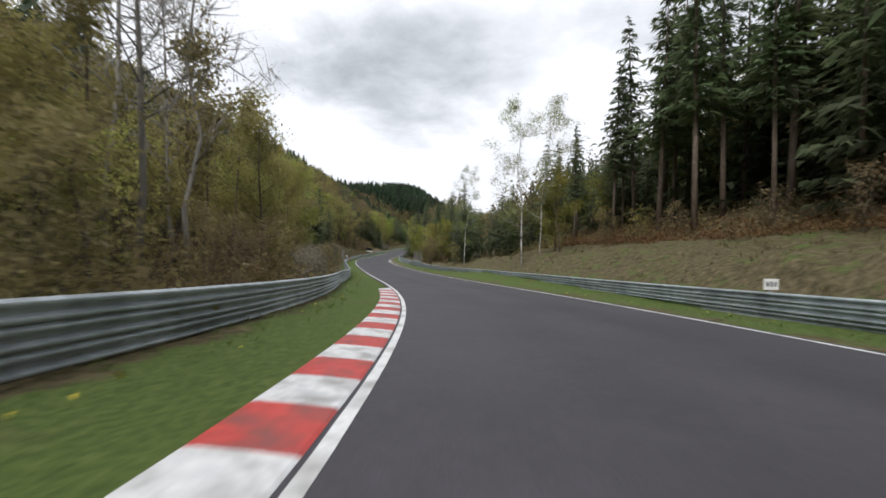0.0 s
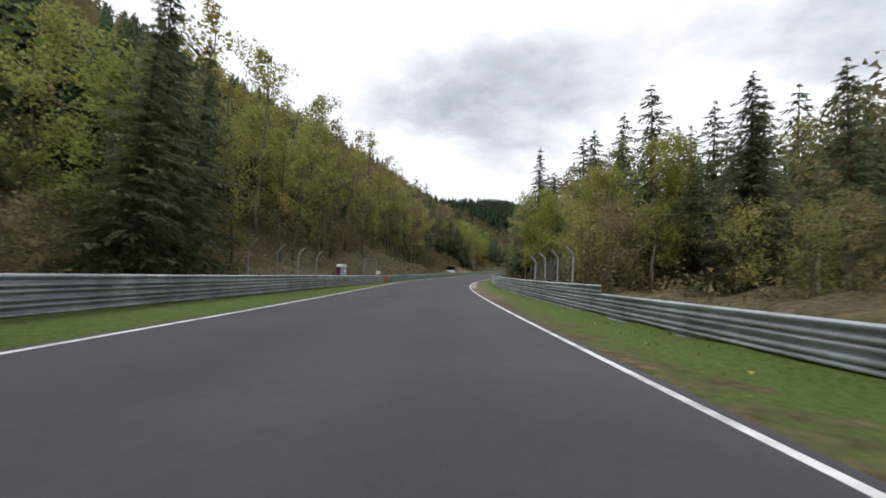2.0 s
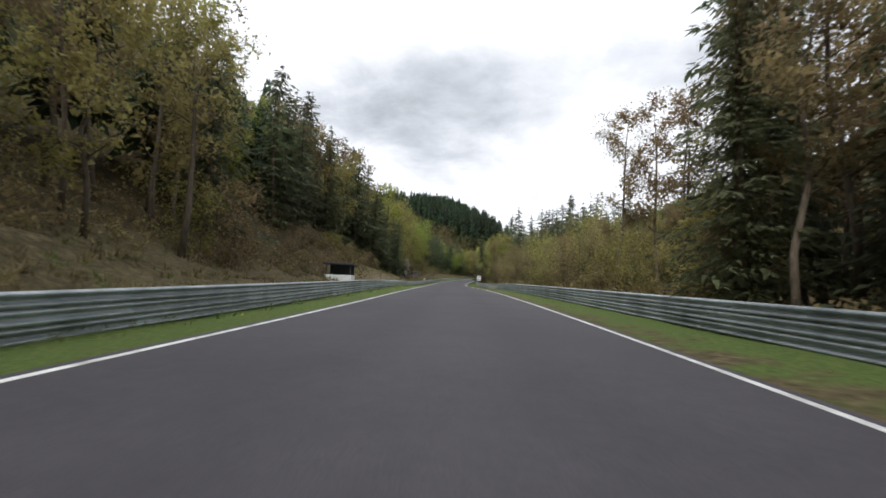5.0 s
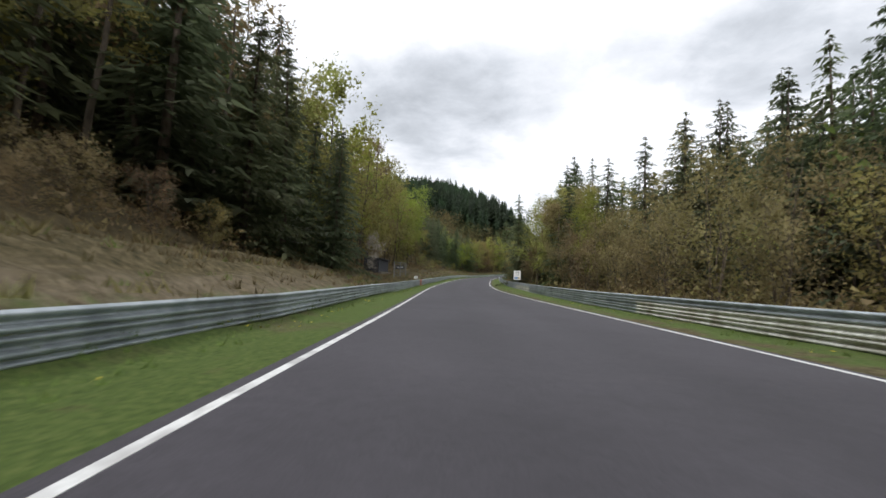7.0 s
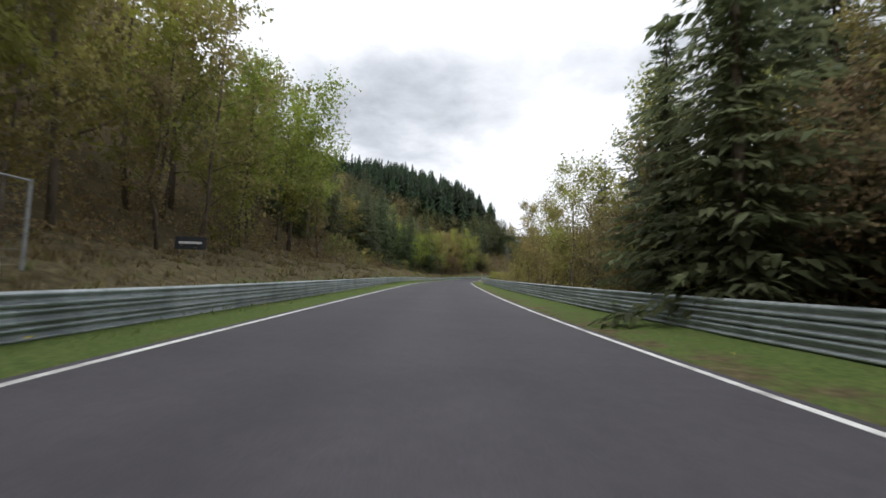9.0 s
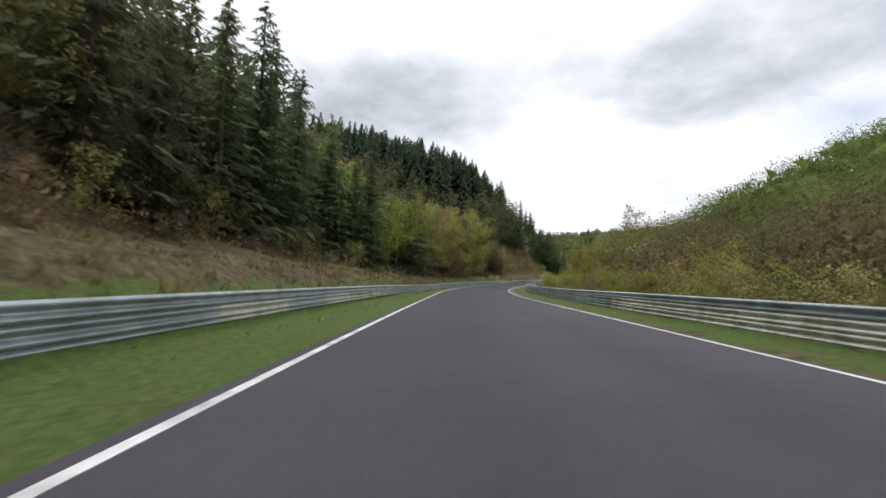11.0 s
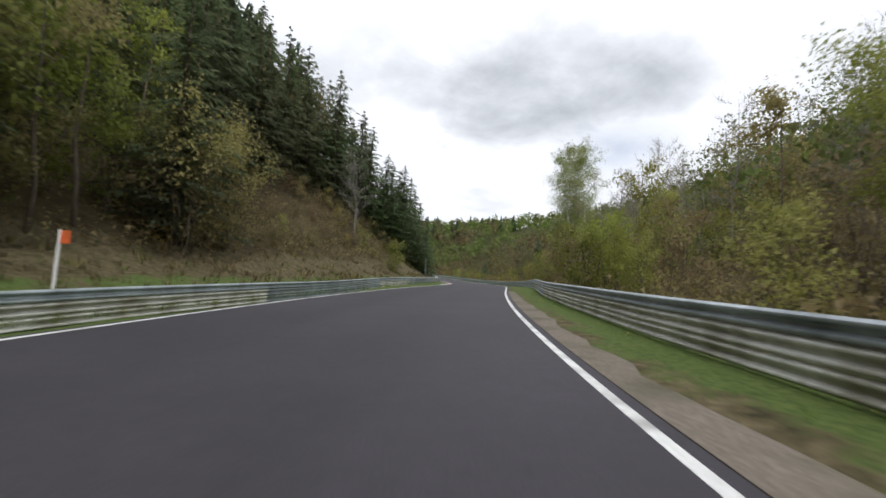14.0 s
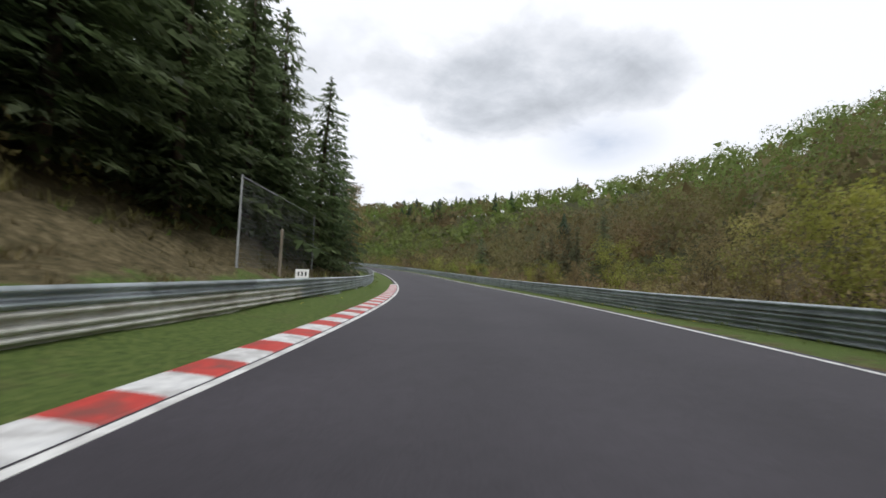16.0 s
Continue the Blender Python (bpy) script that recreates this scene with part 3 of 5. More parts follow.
def strip(s, u_rows, z_rows):
    """A sheet along the road: columns at u_rows (one array a column) and heights z_rows above the road."""
    cols = [spot(s, u, z) for u, z in zip(u_rows, z_rows)]
    n, k = len(s), len(cols)
    v = np.stack(cols, 1).reshape(-1, 3)
    i, j = np.meshgrid(np.arange(n - 1), np.arange(k - 1), indexing="ij")
    a = (i * k + j).ravel()
    return v, np.stack([a, a + 1, a + k + 1, a + k], 1)


# ---- ground, road and painted lines ----
def build_ground():
    s = np.arange(-36, 740.1, 2.0)
    outs = [4.7, 5.2, 5.8, 6.4, 7.0, 7.7, 8.5, 9.4, 10.4, 11.5, 12.8, 14.2, 16, 18, 20.5, 23.5, 27, 31, 36, 41, 46]
    us = [-o for o in outs[::-1]] + [-4.45, 4.45] + outs
    rng = np.random.default_rng(5)
    rows_u, rows_z, zone, slip = [], [], [], []
    for u in us:
        uu = np.full(len(s), u)
        a = abs(u)
        if a < 4.5:
            uu = np.sign(u) * (at(s, HALF) + 0.16)
        elif a < 5:
            uu = np.sign(u) * (at(s, HALF) + 0.34)
        h = rise(s, uu)
        rough = 0.0 if a < 6 else min(0.32, (a - 6) * 0.07)
        h = h + (rng.random(len(s)) - 0.5) * 2 * rough + 0.25 * rough * np.sin(s * 0.31 + u)
        h = h + (-0.07 if a < 4.5 else (-0.015 if a < 5 else 0.0))
        side = int(np.sign(u))
        h = h + np.interp(a, [4.6, 6.0, 7.5, 11], [0, 1, 1, 0]) * (at(s, FOOT[side]) + 0.02)
        rows_u.append(uu), rows_z.append(h)
        if side < 0:
            green = np.interp(s, [-36, 75, 105, 190, 300, 345, 420, 440, 490, 520, 760], [6.6, 6.6, 6.4, 7.2, 7.6, 7.8, 7.6, 10.0, 8.3, 7.8, 7.4])
            wood = np.interp(s, [-36, 80, 110, 150, 185, 200, 245, 262, 330, 420, 460, 488, 520, 760], [8.5, 9, 14, 15, 15, 10.8, 10.8, 15, 13, 14, 15, 11, 11, 11])
        else:
            green = np.full(len(s), 7.0)
            wood = np.interp(s, [-36, 0, 50, 85, 120, 300, 340, 480, 760], [22, 21, 20, 16, 9, 9, 12, 11, 11])
        bare = np.interp(s, [50, 84, 100, 128, 138, 380, 400, 470, 490], [0.4, 0.4, 0.62, 0.62, 0.42, 0.3, 0.5, 0.5, 0.3]) * np.interp(a, [4.4, 5.0, 5.6], [1, 0.75, 0]) if side > 0 else 0.0
        zone.append(bare + np.minimum(np.clip((a - green) / 1.8, 0, 1), np.where((s < 78) & (side > 0), 0.38, 1.0)) + np.clip((a - wood) / 3.0, 0, 1) + np.clip((a - 30) / 12, 0, 1))
        if side < 0:
            slip.append(np.interp(s, [200, 208, 236, 246], [0, 0.6, 0.6, 0]) * np.interp(a, [7.0, 7.3, 8.4, 9.0], [0, 1, 1, 0]))
        else:
            slip.append(np.interp(s, [90, 98, 132, 138], [0, 1, 1, 0]) * np.interp(a, [4.4, 5.0, 5.6, 6.2], [0.75, 0.7, 0.4, 0]))
    v, f = strip(s, rows_u, rows_z)
    z = np.stack(zone, 1).ravel()
    # the valley beyond, coarser, dipping under the strip
    gx = np.concatenate([-np.geomspace(3000, 420, 9), np.arange(-400, 330, 13.0), np.geomspace(345, 3000, 9)])
    gy = np.concatenate([-np.geomspace(3000, 150, 9), np.arange(-130, 1010, 13.0), np.geomspace(1030, 4000, 9)])
    X, Y = np.meshgrid(gx, gy, indexing="ij")
    h, d = valley(X, Y)
    h = h - 3.5 * np.clip((47 - d) / 12, 0, 1) + np.clip((d - 44) / 30, 0, 1) * 2.5 * np.sin(X * 0.045 + 1) * np.sin(Y * 0.038)
    n, m = X.shape
    i, j = np.meshgrid(np.arange(n - 1), np.arange(m - 1), indexing="ij")
    a = (i * m + j).ravel() + len(v)
    f2 = np.stack([a, a + m, a + m + 1, a + 1], 1)
    me = mesh_of("ground", np.concatenate([v, np.stack([X, Y, h], -1).reshape(-1, 3)]), np.concatenate([f, f2]), M_SOIL, smooth=True)
    att = me.attributes.new("zone", "FLOAT", "POINT")
    att.data.foreach_set("value", np.concatenate([z, 2.0 + np.clip((d.ravel() - 30) / 16, 0, 1)]).astype(np.float32))
    att = me.attributes.new("slip", "FLOAT", "POINT")
    att.data.foreach_set("value", np.concatenate([np.stack(slip, 1).ravel(), 0 * d.ravel()]).astype(np.float32))
    tagged(new("ground", me), "grass verges, dead-grass banks and wooded valley sides", "ground", kind="structure")


def build_road():
    s = np.arange(-36, 740.1, 1.5)
    half = at(s, HALF) + 0.24
    fr = np.array([-1, -0.8, -0.55, -0.3, -0.1, 0.1, 0.3, 0.55, 0.8, 1])
    us = [half * -1 - 0.01] + [half * q for q in fr] + [half + 0.01]
    zs = [np.full(len(s), -0.12)] + [np.full(len(s), 0.02 * (1 - q * q)) for q in fr] + [np.full(len(s), -0.12)]
    v, f = strip(s, us, zs)
    me = mesh_of("road", v, f, M_ROAD, smooth=False)
    lane = np.stack([np.zeros(len(s))] + [np.full(len(s), math.exp(-((abs(q) - 0.33) / 0.2) ** 2) * 0.5) for q in fr] + [np.zeros(len(s))], 1)
    att = me.attributes.new("lane", "FLOAT", "POINT")
    att.data.foreach_set("value", lane.ravel().astype(np.float32))
    att = me.attributes.new("late_tone", "FLOAT", "POINT")
    att.data.foreach_set("value", np.repeat(np.clip((s - 300) / 160, 0, 1), len(us)).astype(np.float32))
    tagged(new("road", me), "dark grey asphalt race track with worn driving lines", "road", kind="structure")
    for side, name in ((-1, "left"), (1, "right")):
        h = side * at(s, HALF)
        cols = [-0.062, 0.062]
        v, f = strip(s, [h + cols[0], h + cols[0], h + cols[1], h + cols[1]],
                     [np.full(len(s), q) for q in (-0.01, 0.008, 0.008, -0.01)])
        tagged(new("road_edge_line", mesh_of("road_edge_line", v, f, M_LINE)), "white painted line along the track's edge", "road marking", kind="structure")


build_ground()
build_road()


def apron(name, s0, s1, u0, u1, mat, label, z=0.012, wave=0.0):
    s = np.arange(s0, s1 + 0.1, 0.8)
    rng = np.random.default_rng(int(s0))
    end = np.clip(np.minimum(s - s0, s1 - s) / 3, 0.12, 1)
    a = at(s, HALF) + u0
    b = a + (u1 - u0) * end + wave * (rng.random(len(s)) - 0.5)
    v, f = strip(s, [a, a, (a + b) / 2, b, b + 0.03], [np.full(len(s), q) for q in (-0.1, z, z + 0.004, z, -0.1)])
    return tagged(new(name, mesh_of(name, v, f, mat)), label, "runoff strip", kind="structure")


slab_bed = apron("concrete_apron", 111, 134, 0.10, 0.98, M_GRIT, "pale weathered concrete slabs beside the track's edge", 0.008, 0.04)
apron("gravel_edge", 396, 495, 0.22, 0.80, M_GRIT, "brown gravel and earth strip along the white line", 0.012, 0.24)


# ---- guard rails ----
def w_beam(length, height=0.272):
    """One corrugated beam, its ridges towards +y, with the sheet's thickness."""
    k = height / 0.31
    prof = [(0.015, 0.0), (0.03, 0.012), (0.078, 0.04), (0.083, 0.06), (0.078, 0.083), (0.008, 0.125), (0.0, 0.155), (0.008, 0.185),
            (0.078, 0.227), (0.083, 0.25), (0.078, 0.27), (0.03, 0.298), (0.015, 0.31)]
    pts = [(y, z * k) for y, z in prof] + [(y - 0.006, z * k) for y, z in prof[::-1]]
    n = len(pts)
    xs = (-0.12, length + 0.12)
    v = [(x, y + (0.004 if x == length + 0.12 else 0.0), z) for x in xs for y, z in pts]
    f = [(a * n + i, a * n + (i + 1) % n, (a + 1) * n + (i + 1) % n, (a + 1) * n + i) for a in range(1) for i in range(n)]
    f += [tuple(range(n))[::-1], tuple(range(n, 2 * n))]
    return Shape().add(v, f)


SECTION = 4.0
BEAM = {m: w_beam(SECTION).mesh("beam", m) for m in (M_STEEL, M_PALE)}
COVER = w_beam(1.7).mesh("orange_cover", M_ORANGE)
rail_post = Shape()
rail_post.box(-0.05, 0.05, -0.19, -0.13, -0.5, 0.84, cut=0.008)
rail_post.box(-0.05, -0.043, -0.13, -0.07, -0.5, 0.84)
rail_post.box(0.043, 0.05, -0.13, -0.07, -0.5, 0.84)
for z in (0.12, 0.4, 0.68):
    rail_post.box(-0.06, 0.06, -0.13, -0.004, z, z + 0.1, cut=0.006)
RAILPOST = rail_post.mesh("post", M_POST)
BOLT = Shape().tube([(0, -0.01, 0), (0, 0.012, 0)], [0.022, 0.018], 6).mesh("bolt", M_POST)


def rail_section(kind):
    label = {"plain": "galvanised steel guard rail section of three corrugated beams", "pale": "guard rail section with newer pale dusty lower beams",
             "tall": "taller guard rail section of four corrugated steel beams", "orange": "guard rail section with bright orange covers at a rail opening"}[kind]
    ob = thing("guard_rail", Matrix(), label, "guard rail", "guard rail sections along the track")
    for i in range(4 if kind == "tall" else 3):
        mat = M_PALE if kind == "pale" and i < 2 else M_STEEL
        if kind == "orange":
            part("orange_cover", COVER, ob, "bright orange cover over the beam", Matrix.Translation((1.0, 0.012, 0.045 + 0.277 * i)))
        part("beam", BEAM[mat], ob, "dusty pale beam" if mat is M_PALE else "", Matrix.Translation((0, 0, 0.045 + 0.277 * i)))
    part("post", RAILPOST, ob, m=Matrix.Translation((2.0, 0, 0)))
    for z in (0.18, 0.46, 0.735):
        part("bolt", BOLT, ob, m=Matrix.Translation((2.0, 0, z)))
    return ob


MODEL = {k: rail_section(k) for k in ("plain", "pale", "tall", "orange")}
used = set()
PALE = {-1: [(352, 356), (361, 372.4), (372.5, 376.5), (392.5, 396.5), (462, 474), (494, 506), (526, 540)], 1: [(222, 234), (262, 274), (350, 358), (360, 366), (430, 482), (492, 500)]}
for side in (-1, 1):
    fine = np.arange(-22, 700, 0.25)
    line = spot(fine, side * at(fine, RAIL[side]), at(fine, FOOT[side]))
    run = np.concatenate([[0], np.cumsum(np.linalg.norm(np.diff(line, axis=0), axis=1))])
    marks = np.arange(0, run[-1], SECTION)
    pts = np.stack([np.interp(marks, run, line[:, i]) for i in range(3)], 1)
    ss = np.interp(marks, run, fine)
    for i in range(len(pts) - 1):
        a, b = Vector(pts[i]), Vector(pts[i + 1])
        if side < 0:
            a, b = b, a
        ax = (b - a).normalized()
        ay = Vector((0, 0, 1)).cross(ax).normalized()
        az = ax.cross(ay)
        m = Matrix(((ax.x, ay.x, az.x, a.x), (ax.y, ay.y, az.y, a.y), (ax.z, ay.z, az.z, a.z), (0, 0, 0, 1)))
        kind = "plain"
        if any(p <= ss[i] < q for p, q in PALE[side]):
            kind = "pale"
        if side > 0 and 82 <= ss[i] < 126:
            kind = "tall"
        if side < 0 and (abs(ss[i] + 2 - 124.4) < 2.01 or abs(ss[i] + 2 - 283.2) < 2.01):
            kind = "orange"
        if kind in used:
            copy_thing(MODEL[kind], m)
        else:
            MODEL[kind].matrix_basis = m
            used.add(kind)


# ---- trees ----
def spruce_crown(seed, h, r, bare, levels, segs, wide):
    """Whorls of drooping branches, each with uneven side twigs and hanging sprays, round a shaded inner mass."""
    rng = np.random.default_rng(seed)
    tri = []
    for i in range(levels):
        q = i / (levels - 1)
        z0 = h * (bare + (0.985 - bare) * q ** 0.92)
        reach = r * (1 - q) ** 0.66 * (0.78 + 0.4 * rng.random()) + 0.1
        k = int(5 + 3 * (1 - q))
        t0 = rng.random() * 7
        for j in range(k):
            t = t0 + j * 2 * np.pi / k + rng.normal(0, 0.25)
            L = reach * (0.55 + 0.6 * rng.random())
            along, across = np.array([math.cos(t), math.sin(t), 0]), np.array([-math.sin(t), math.cos(t), 0])
            droop, z = L * (0.2 + 0.22 * rng.random()), z0 + rng.normal(0, 0.3 * h / levels)
            n = segs * 3
            a = np.clip((np.arange(n) + rng.random(n)) / n, 0.05, 1)[:, None]
            lat = rng.uniform(-1, 1, (n, 1))
            off = lat * (0.27 * L * (1.06 - 0.8 * a) + 0.04)
            up = np.array([0, 0, 1.0])
            p = along * L * a + across * off + up * (z - droop * a * a + 0.12 * L * a ** 3 - 0.3 * np.abs(off) - 0.05 * L * rng.random((n, 1)))
            w = (0.085 * L + 0.12) * wide * (0.6 + 0.7 * rng.random((n, 1)))
            aim = along * (0.55 + 0.5 * rng.random((n, 1))) + across * (0.65 * np.sign(lat) + rng.normal(0, 0.25, (n, 1))) - up * (0.25 + 0.6 * rng.random((n, 1)))
            flank = (along * -np.sign(lat) + across * 0.8) * w * 0.24
            tri.append(np.stack([p - flank, p + flank, p + aim * w], 1))
            e = along * L * 0.8 + np.array([0, 0, z - droop * 0.6])
            tri.append(np.stack([e - across * 0.05 * L, e + across * 0.05 * L, along * L * 1.08 + np.array([0, 0, z - droop * 0.9])])[None])
            if j % 2:
                c = np.array([0, 0, z - 0.25 * L])
                tri.append(np.stack([c + along * 0.1 * L + across * 0.1 * L, c + along * 0.1 * L - across * 0.1 * L, c + along * 0.34 * L + np.array([0, 0, -0.15 * L])])[None])
    v = np.concatenate(tri).reshape(-1, 3)
    return soften(mesh_of("crown", v, np.arange(len(v)).reshape(-1, 3), M_NEEDLES), (0, 0, h * 0.25), 0.3, 0.35)


def spruce_mesh(seed, h, r, bare=0.06, slim=1.0):
    """A tapered trunk, and the crown in three grades of detail."""
    tr = Shape().tube([(0, 0, -0.4), (0.03, 0, h * 0.3), (0, 0.03, h * 0.7), (0, 0, h)], [h * 0.016 * slim, h * 0.012 * slim, h * 0.006 * slim, 0.01], 7)
    grades = ((34, 10, 1.05), (26, 5, 1.5), (20, 3, 2.1))
    return tr.mesh("trunk", M_SPRUCEBARK, True), [spruce_crown(seed, h, r, bare, *g) for g in grades], None


def leaf_tris(rng, centres, size, flat=0.6):
    k = len(centres)
    d = rng.normal(size=(k, 3))
    d /= np.linalg.norm(d, axis=1)[:, None]
    e = np.cross(d, rng.normal(size=(k, 3)))
    e /= np.linalg.norm(e, axis=1)[:, None]
    sz = size * (0.5 + rng.random((k, 1)))
    v = np.stack([centres - d * sz, centres + e * sz * flat + d * sz * 0.5, centres - e * sz * flat + d * sz * 0.7], 1).reshape(-1, 3)
    return v, np.arange(3 * k).reshape(-1, 3)


def broadleaf_mesh(seed, h, spread, leaves, size, bark, leafmat, low=0.25, lean=0.06, stems=1, twigs=4, limbs=15, slim=1.0, flat=0.6, core=0.26, twig=0.012):
    """Bent trunk, limbs and twigs, with small leaves in loose clumps about the twigs and a denser inside; the crown in three grades of detail."""
    rng = np.random.default_rng(seed)
    wood, ends, heads = Shape(), [], []
    for st in range(stems):
        a0 = rng.random() * 7
        sp = spread * 0.35 if stems > 1 else lean * h
        base = np.array([rng.normal(0, 0.25), rng.normal(0, 0.25), -0.4]) * (stems > 1) + np.array([0, 0, -0.3])
        topp = np.array([math.cos(a0) * sp, math.sin(a0) * sp, h * (0.97 if stems == 1 else 0.75 + 0.25 * rng.random())])
        q = np.linspace(0, 1, 6)[:, None]
        stem = base + (topp - base) * q + rng.normal(0, 0.018 * h, (6, 3)) * np.array([1, 1, 0.2]) * np.sin(q * np.pi)
        rad = slim * h * (0.0115 if stems == 1 else 0.007) * (1 - 0.88 * q[:, 0])
        wood.tube(stem, rad, 6 if stems == 1 else 4)
        for i in range(limbs):
            f = low + (0.97 - low) * (i + rng.random()) / limbs
            p = np.array([np.interp(f, q[:, 0], stem[:, c]) for c in range(3)])
            t = rng.random() * 2 * np.pi
            shape = math.sin(np.pi * min(1, 0.2 + 0.72 * (f - low) / (1.02 - low))) * 0.75 + 0.28
            L = spread * shape * (0.7 + 0.5 * rng.random())
            up = 0.35 + 0.6 * rng.random()
            d = np.array([math.cos(t), math.sin(t), up])
            d /= np.linalg.norm(d)
            mid = p + d * L * 0.5 + rng.normal(0, 0.06 * L, 3)
            end = p + d * L + np.array([0, 0, 0.1 * L]) + rng.normal(0, 0.08 * L, 3)
            r0 = np.interp(f, q[:, 0], rad) * 0.45
            wood.tube([p, mid, end], [r0, r0 * 0.55, 0.008], 3)
            for k in range(twigs):
                g = 0.35 + 0.65 * (k + rng.random()) / twigs
                b = p + (end - p) * g
                w = d * 0.4 + rng.normal(0, 0.6, 3) + np.array([0, 0, 0.25])
                w /= np.linalg.norm(w)
                l2 = L * (0.28 + 0.25 * rng.random())
                wood.spike(b, b + w * l2, twig)
                ends.append((b, b + w * l2))
                heads.append(p + (end - p) * 0.6)
    A, B, H = np.array([e[0] for e in ends]), np.array([e[1] for e in ends]), np.array(heads)
    hub = np.array([0, 0, h * 0.42])
    crowns = []
    for count, grow in ((leaves * 1.15, 0.9), (leaves * 0.5, 1.25), (leaves * 0.27, 1.6)):
        n = int(count)
        pick = rng.integers(len(A), size=n)
        c = A[pick] + (B[pick] - A[pick]) * (0.15 + 0.95 * rng.random((n, 1)) ** 0.7) + rng.normal(0, 0.085 * spread + 0.05, (n, 3))
        v, _ = leaf_tris(rng, c, size * grow, flat)
        hubs = hub * 0.4 + H[pick] * 0.6 - np.array([0, 0, 0.08 * spread])
        m = int(n * core)
        if m:
            inner = rng.integers(len(A), size=m)
            c2 = A[inner] * 0.78 + np.array([0, 0, 0.22]) * A[inner][:, 2:3] + rng.normal(0, 0.1 * spread, (m, 3))
            v2, _ = leaf_tris(rng, c2, size * 1.4 * grow ** 0.7, 0.7)
            v, hubs = np.concatenate([v, v2]), np.concatenate([hubs, np.tile(hub, (m, 1))])
        crowns.append(soften(mesh_of("crown", v, np.arange(len(v)).reshape(-1, 3), leafmat), hubs, 0.4, 0.22))
    plain = Shape().tube(stem, rad, 5).mesh("trunk", bark, True) if stems == 1 else None
    return wood.mesh("trunk", bark, True), crowns, plain


KINDS = {
    "spruce": dict(cat="spruce tree", label="dark green spruce with drooping branches", n=5, make=lambda i: spruce_mesh(10 + i, 15 + 1.5 * i % 4, 3.5 + 0.4 * (i % 3), 0.05)),
    "bare_spruce": dict(cat="spruce tree", label="tall spruce with a bare lower trunk", n=3, make=lambda i: spruce_mesh(30 + i, 20 + i, 2.4, 0.38, 0.66)),
    "olive": dict(cat="tree", label="broadleaf tree in thin yellow-olive spring leaf", n=5, make=lambda i: broadleaf_mesh(50 + i, 12 + i % 3, 3.2 + 0.3 * (i % 2), 4200, 0.1, M_BARK, M_LEAF, 0.18)),
    "green": dict(cat="tree", label="broadleaf tree in fresh green spring leaf", n=3, make=lambda i: broadleaf_mesh(70 + i, 11 + i, 3.3, 5200, 0.1, M_BARK, M_LEAFGREEN, 0.2)),
    "brown": dict(cat="tree", label="slender broadleaf tree with brown budding twigs", n=4, make=lambda i: broadleaf_mesh(90 + i, 14 + i % 3, 2.7, 4000, 0.1, M_BARK, M_BROWN if i % 2 else M_LEAF, 0.3, flat=0.35)),
    "bare": dict(cat="tree", label="tall nearly bare tree with fine branches", n=2, make=lambda i: broadleaf_mesh(110 + i, 17, 3.4, 2200, 0.085, M_GREYBARK, M_PALEBRUSH, 0.3, twigs=10, limbs=28, slim=0.7, flat=0.13, core=0, twig=0.026)),
    "birch": dict(cat="birch tree", label="white-barked birch with sparse pale green leaves", n=3, make=lambda i: broadleaf_mesh(130 + i, 15 + i, 2.5, 7500, 0.066, M_BIRCHBARK, M_BIRCHLEAF, 0.2, 0.03, twigs=6, limbs=20, slim=0.45, core=0)),
    "shrub": dict(cat="shrub", label="rounded olive-brown shrub in early leaf", n=5, make=lambda i: broadleaf_mesh(150 + i, 4.4 + 0.5 * (i % 3), 1.9, 1800, 0.074, M_BARK, M_LEAF if i % 2 else M_BROWN, 0.08, stems=5, limbs=5, twigs=3, flat=0.5)),
    "greenshrub": dict(cat="shrub", label="fresh green shrub beside the rail", n=3, make=lambda i: broadleaf_mesh(170 + i, 4.6 + 0.4 * i, 2.1, 2800, 0.072, M_BARK, M_LEAFGREEN, 0.08, stems=5, limbs=5, twigs=3)),
    "bigshrub": dict(cat="shrub", label="tall olive-brown shrub in early leaf", n=4, make=lambda i: broadleaf_mesh(210 + i, 7.2, 2.9, 3000, 0.09, M_BARK, M_LEAF if i % 2 else M_BROWN, 0.06, stems=6, limbs=6, twigs=3, flat=0.5)),
    "pine": dict(cat="pine tree", label="tall pine with a bare trunk and a clumped top", n=1, make=lambda i: broadleaf_mesh(232, 17, 2.4, 3600, 0.09, M_SPRUCEBARK, M_NEEDLES, 0.62, limbs=13, twigs=4, slim=0.8, flat=0.3)),
    "tallgreen": dict(cat="tree", label="tall broadleaf tree in fresh bright green leaf", n=2, make=lambda i: broadleaf_mesh(180 + i, 17, 4.4, 9000, 0.11, M_BARK, M_LEAFGREEN, 0.15, limbs=22, twigs=5)),
    "palebrush": dict(cat="shrub", label="pale grey dead brush behind the rail", n=2, make=lambda i: broadleaf_mesh(195 + i, 2.4, 1.3, 1900, 0.05, M_BARK, M_PALEBRUSH, 0.1, stems=6, limbs=4, twigs=3, flat=0.25)),
    "blossom": dict(cat="shrub", label="wild cherry in white blossom", n=1, make=lambda i: broadleaf_mesh(190, 5.0, 1.8, 1500, 0.075, M_BARK, M_BLOSSOM, 0.2, stems=2, limbs=8, twigs=3, core=0)),
}
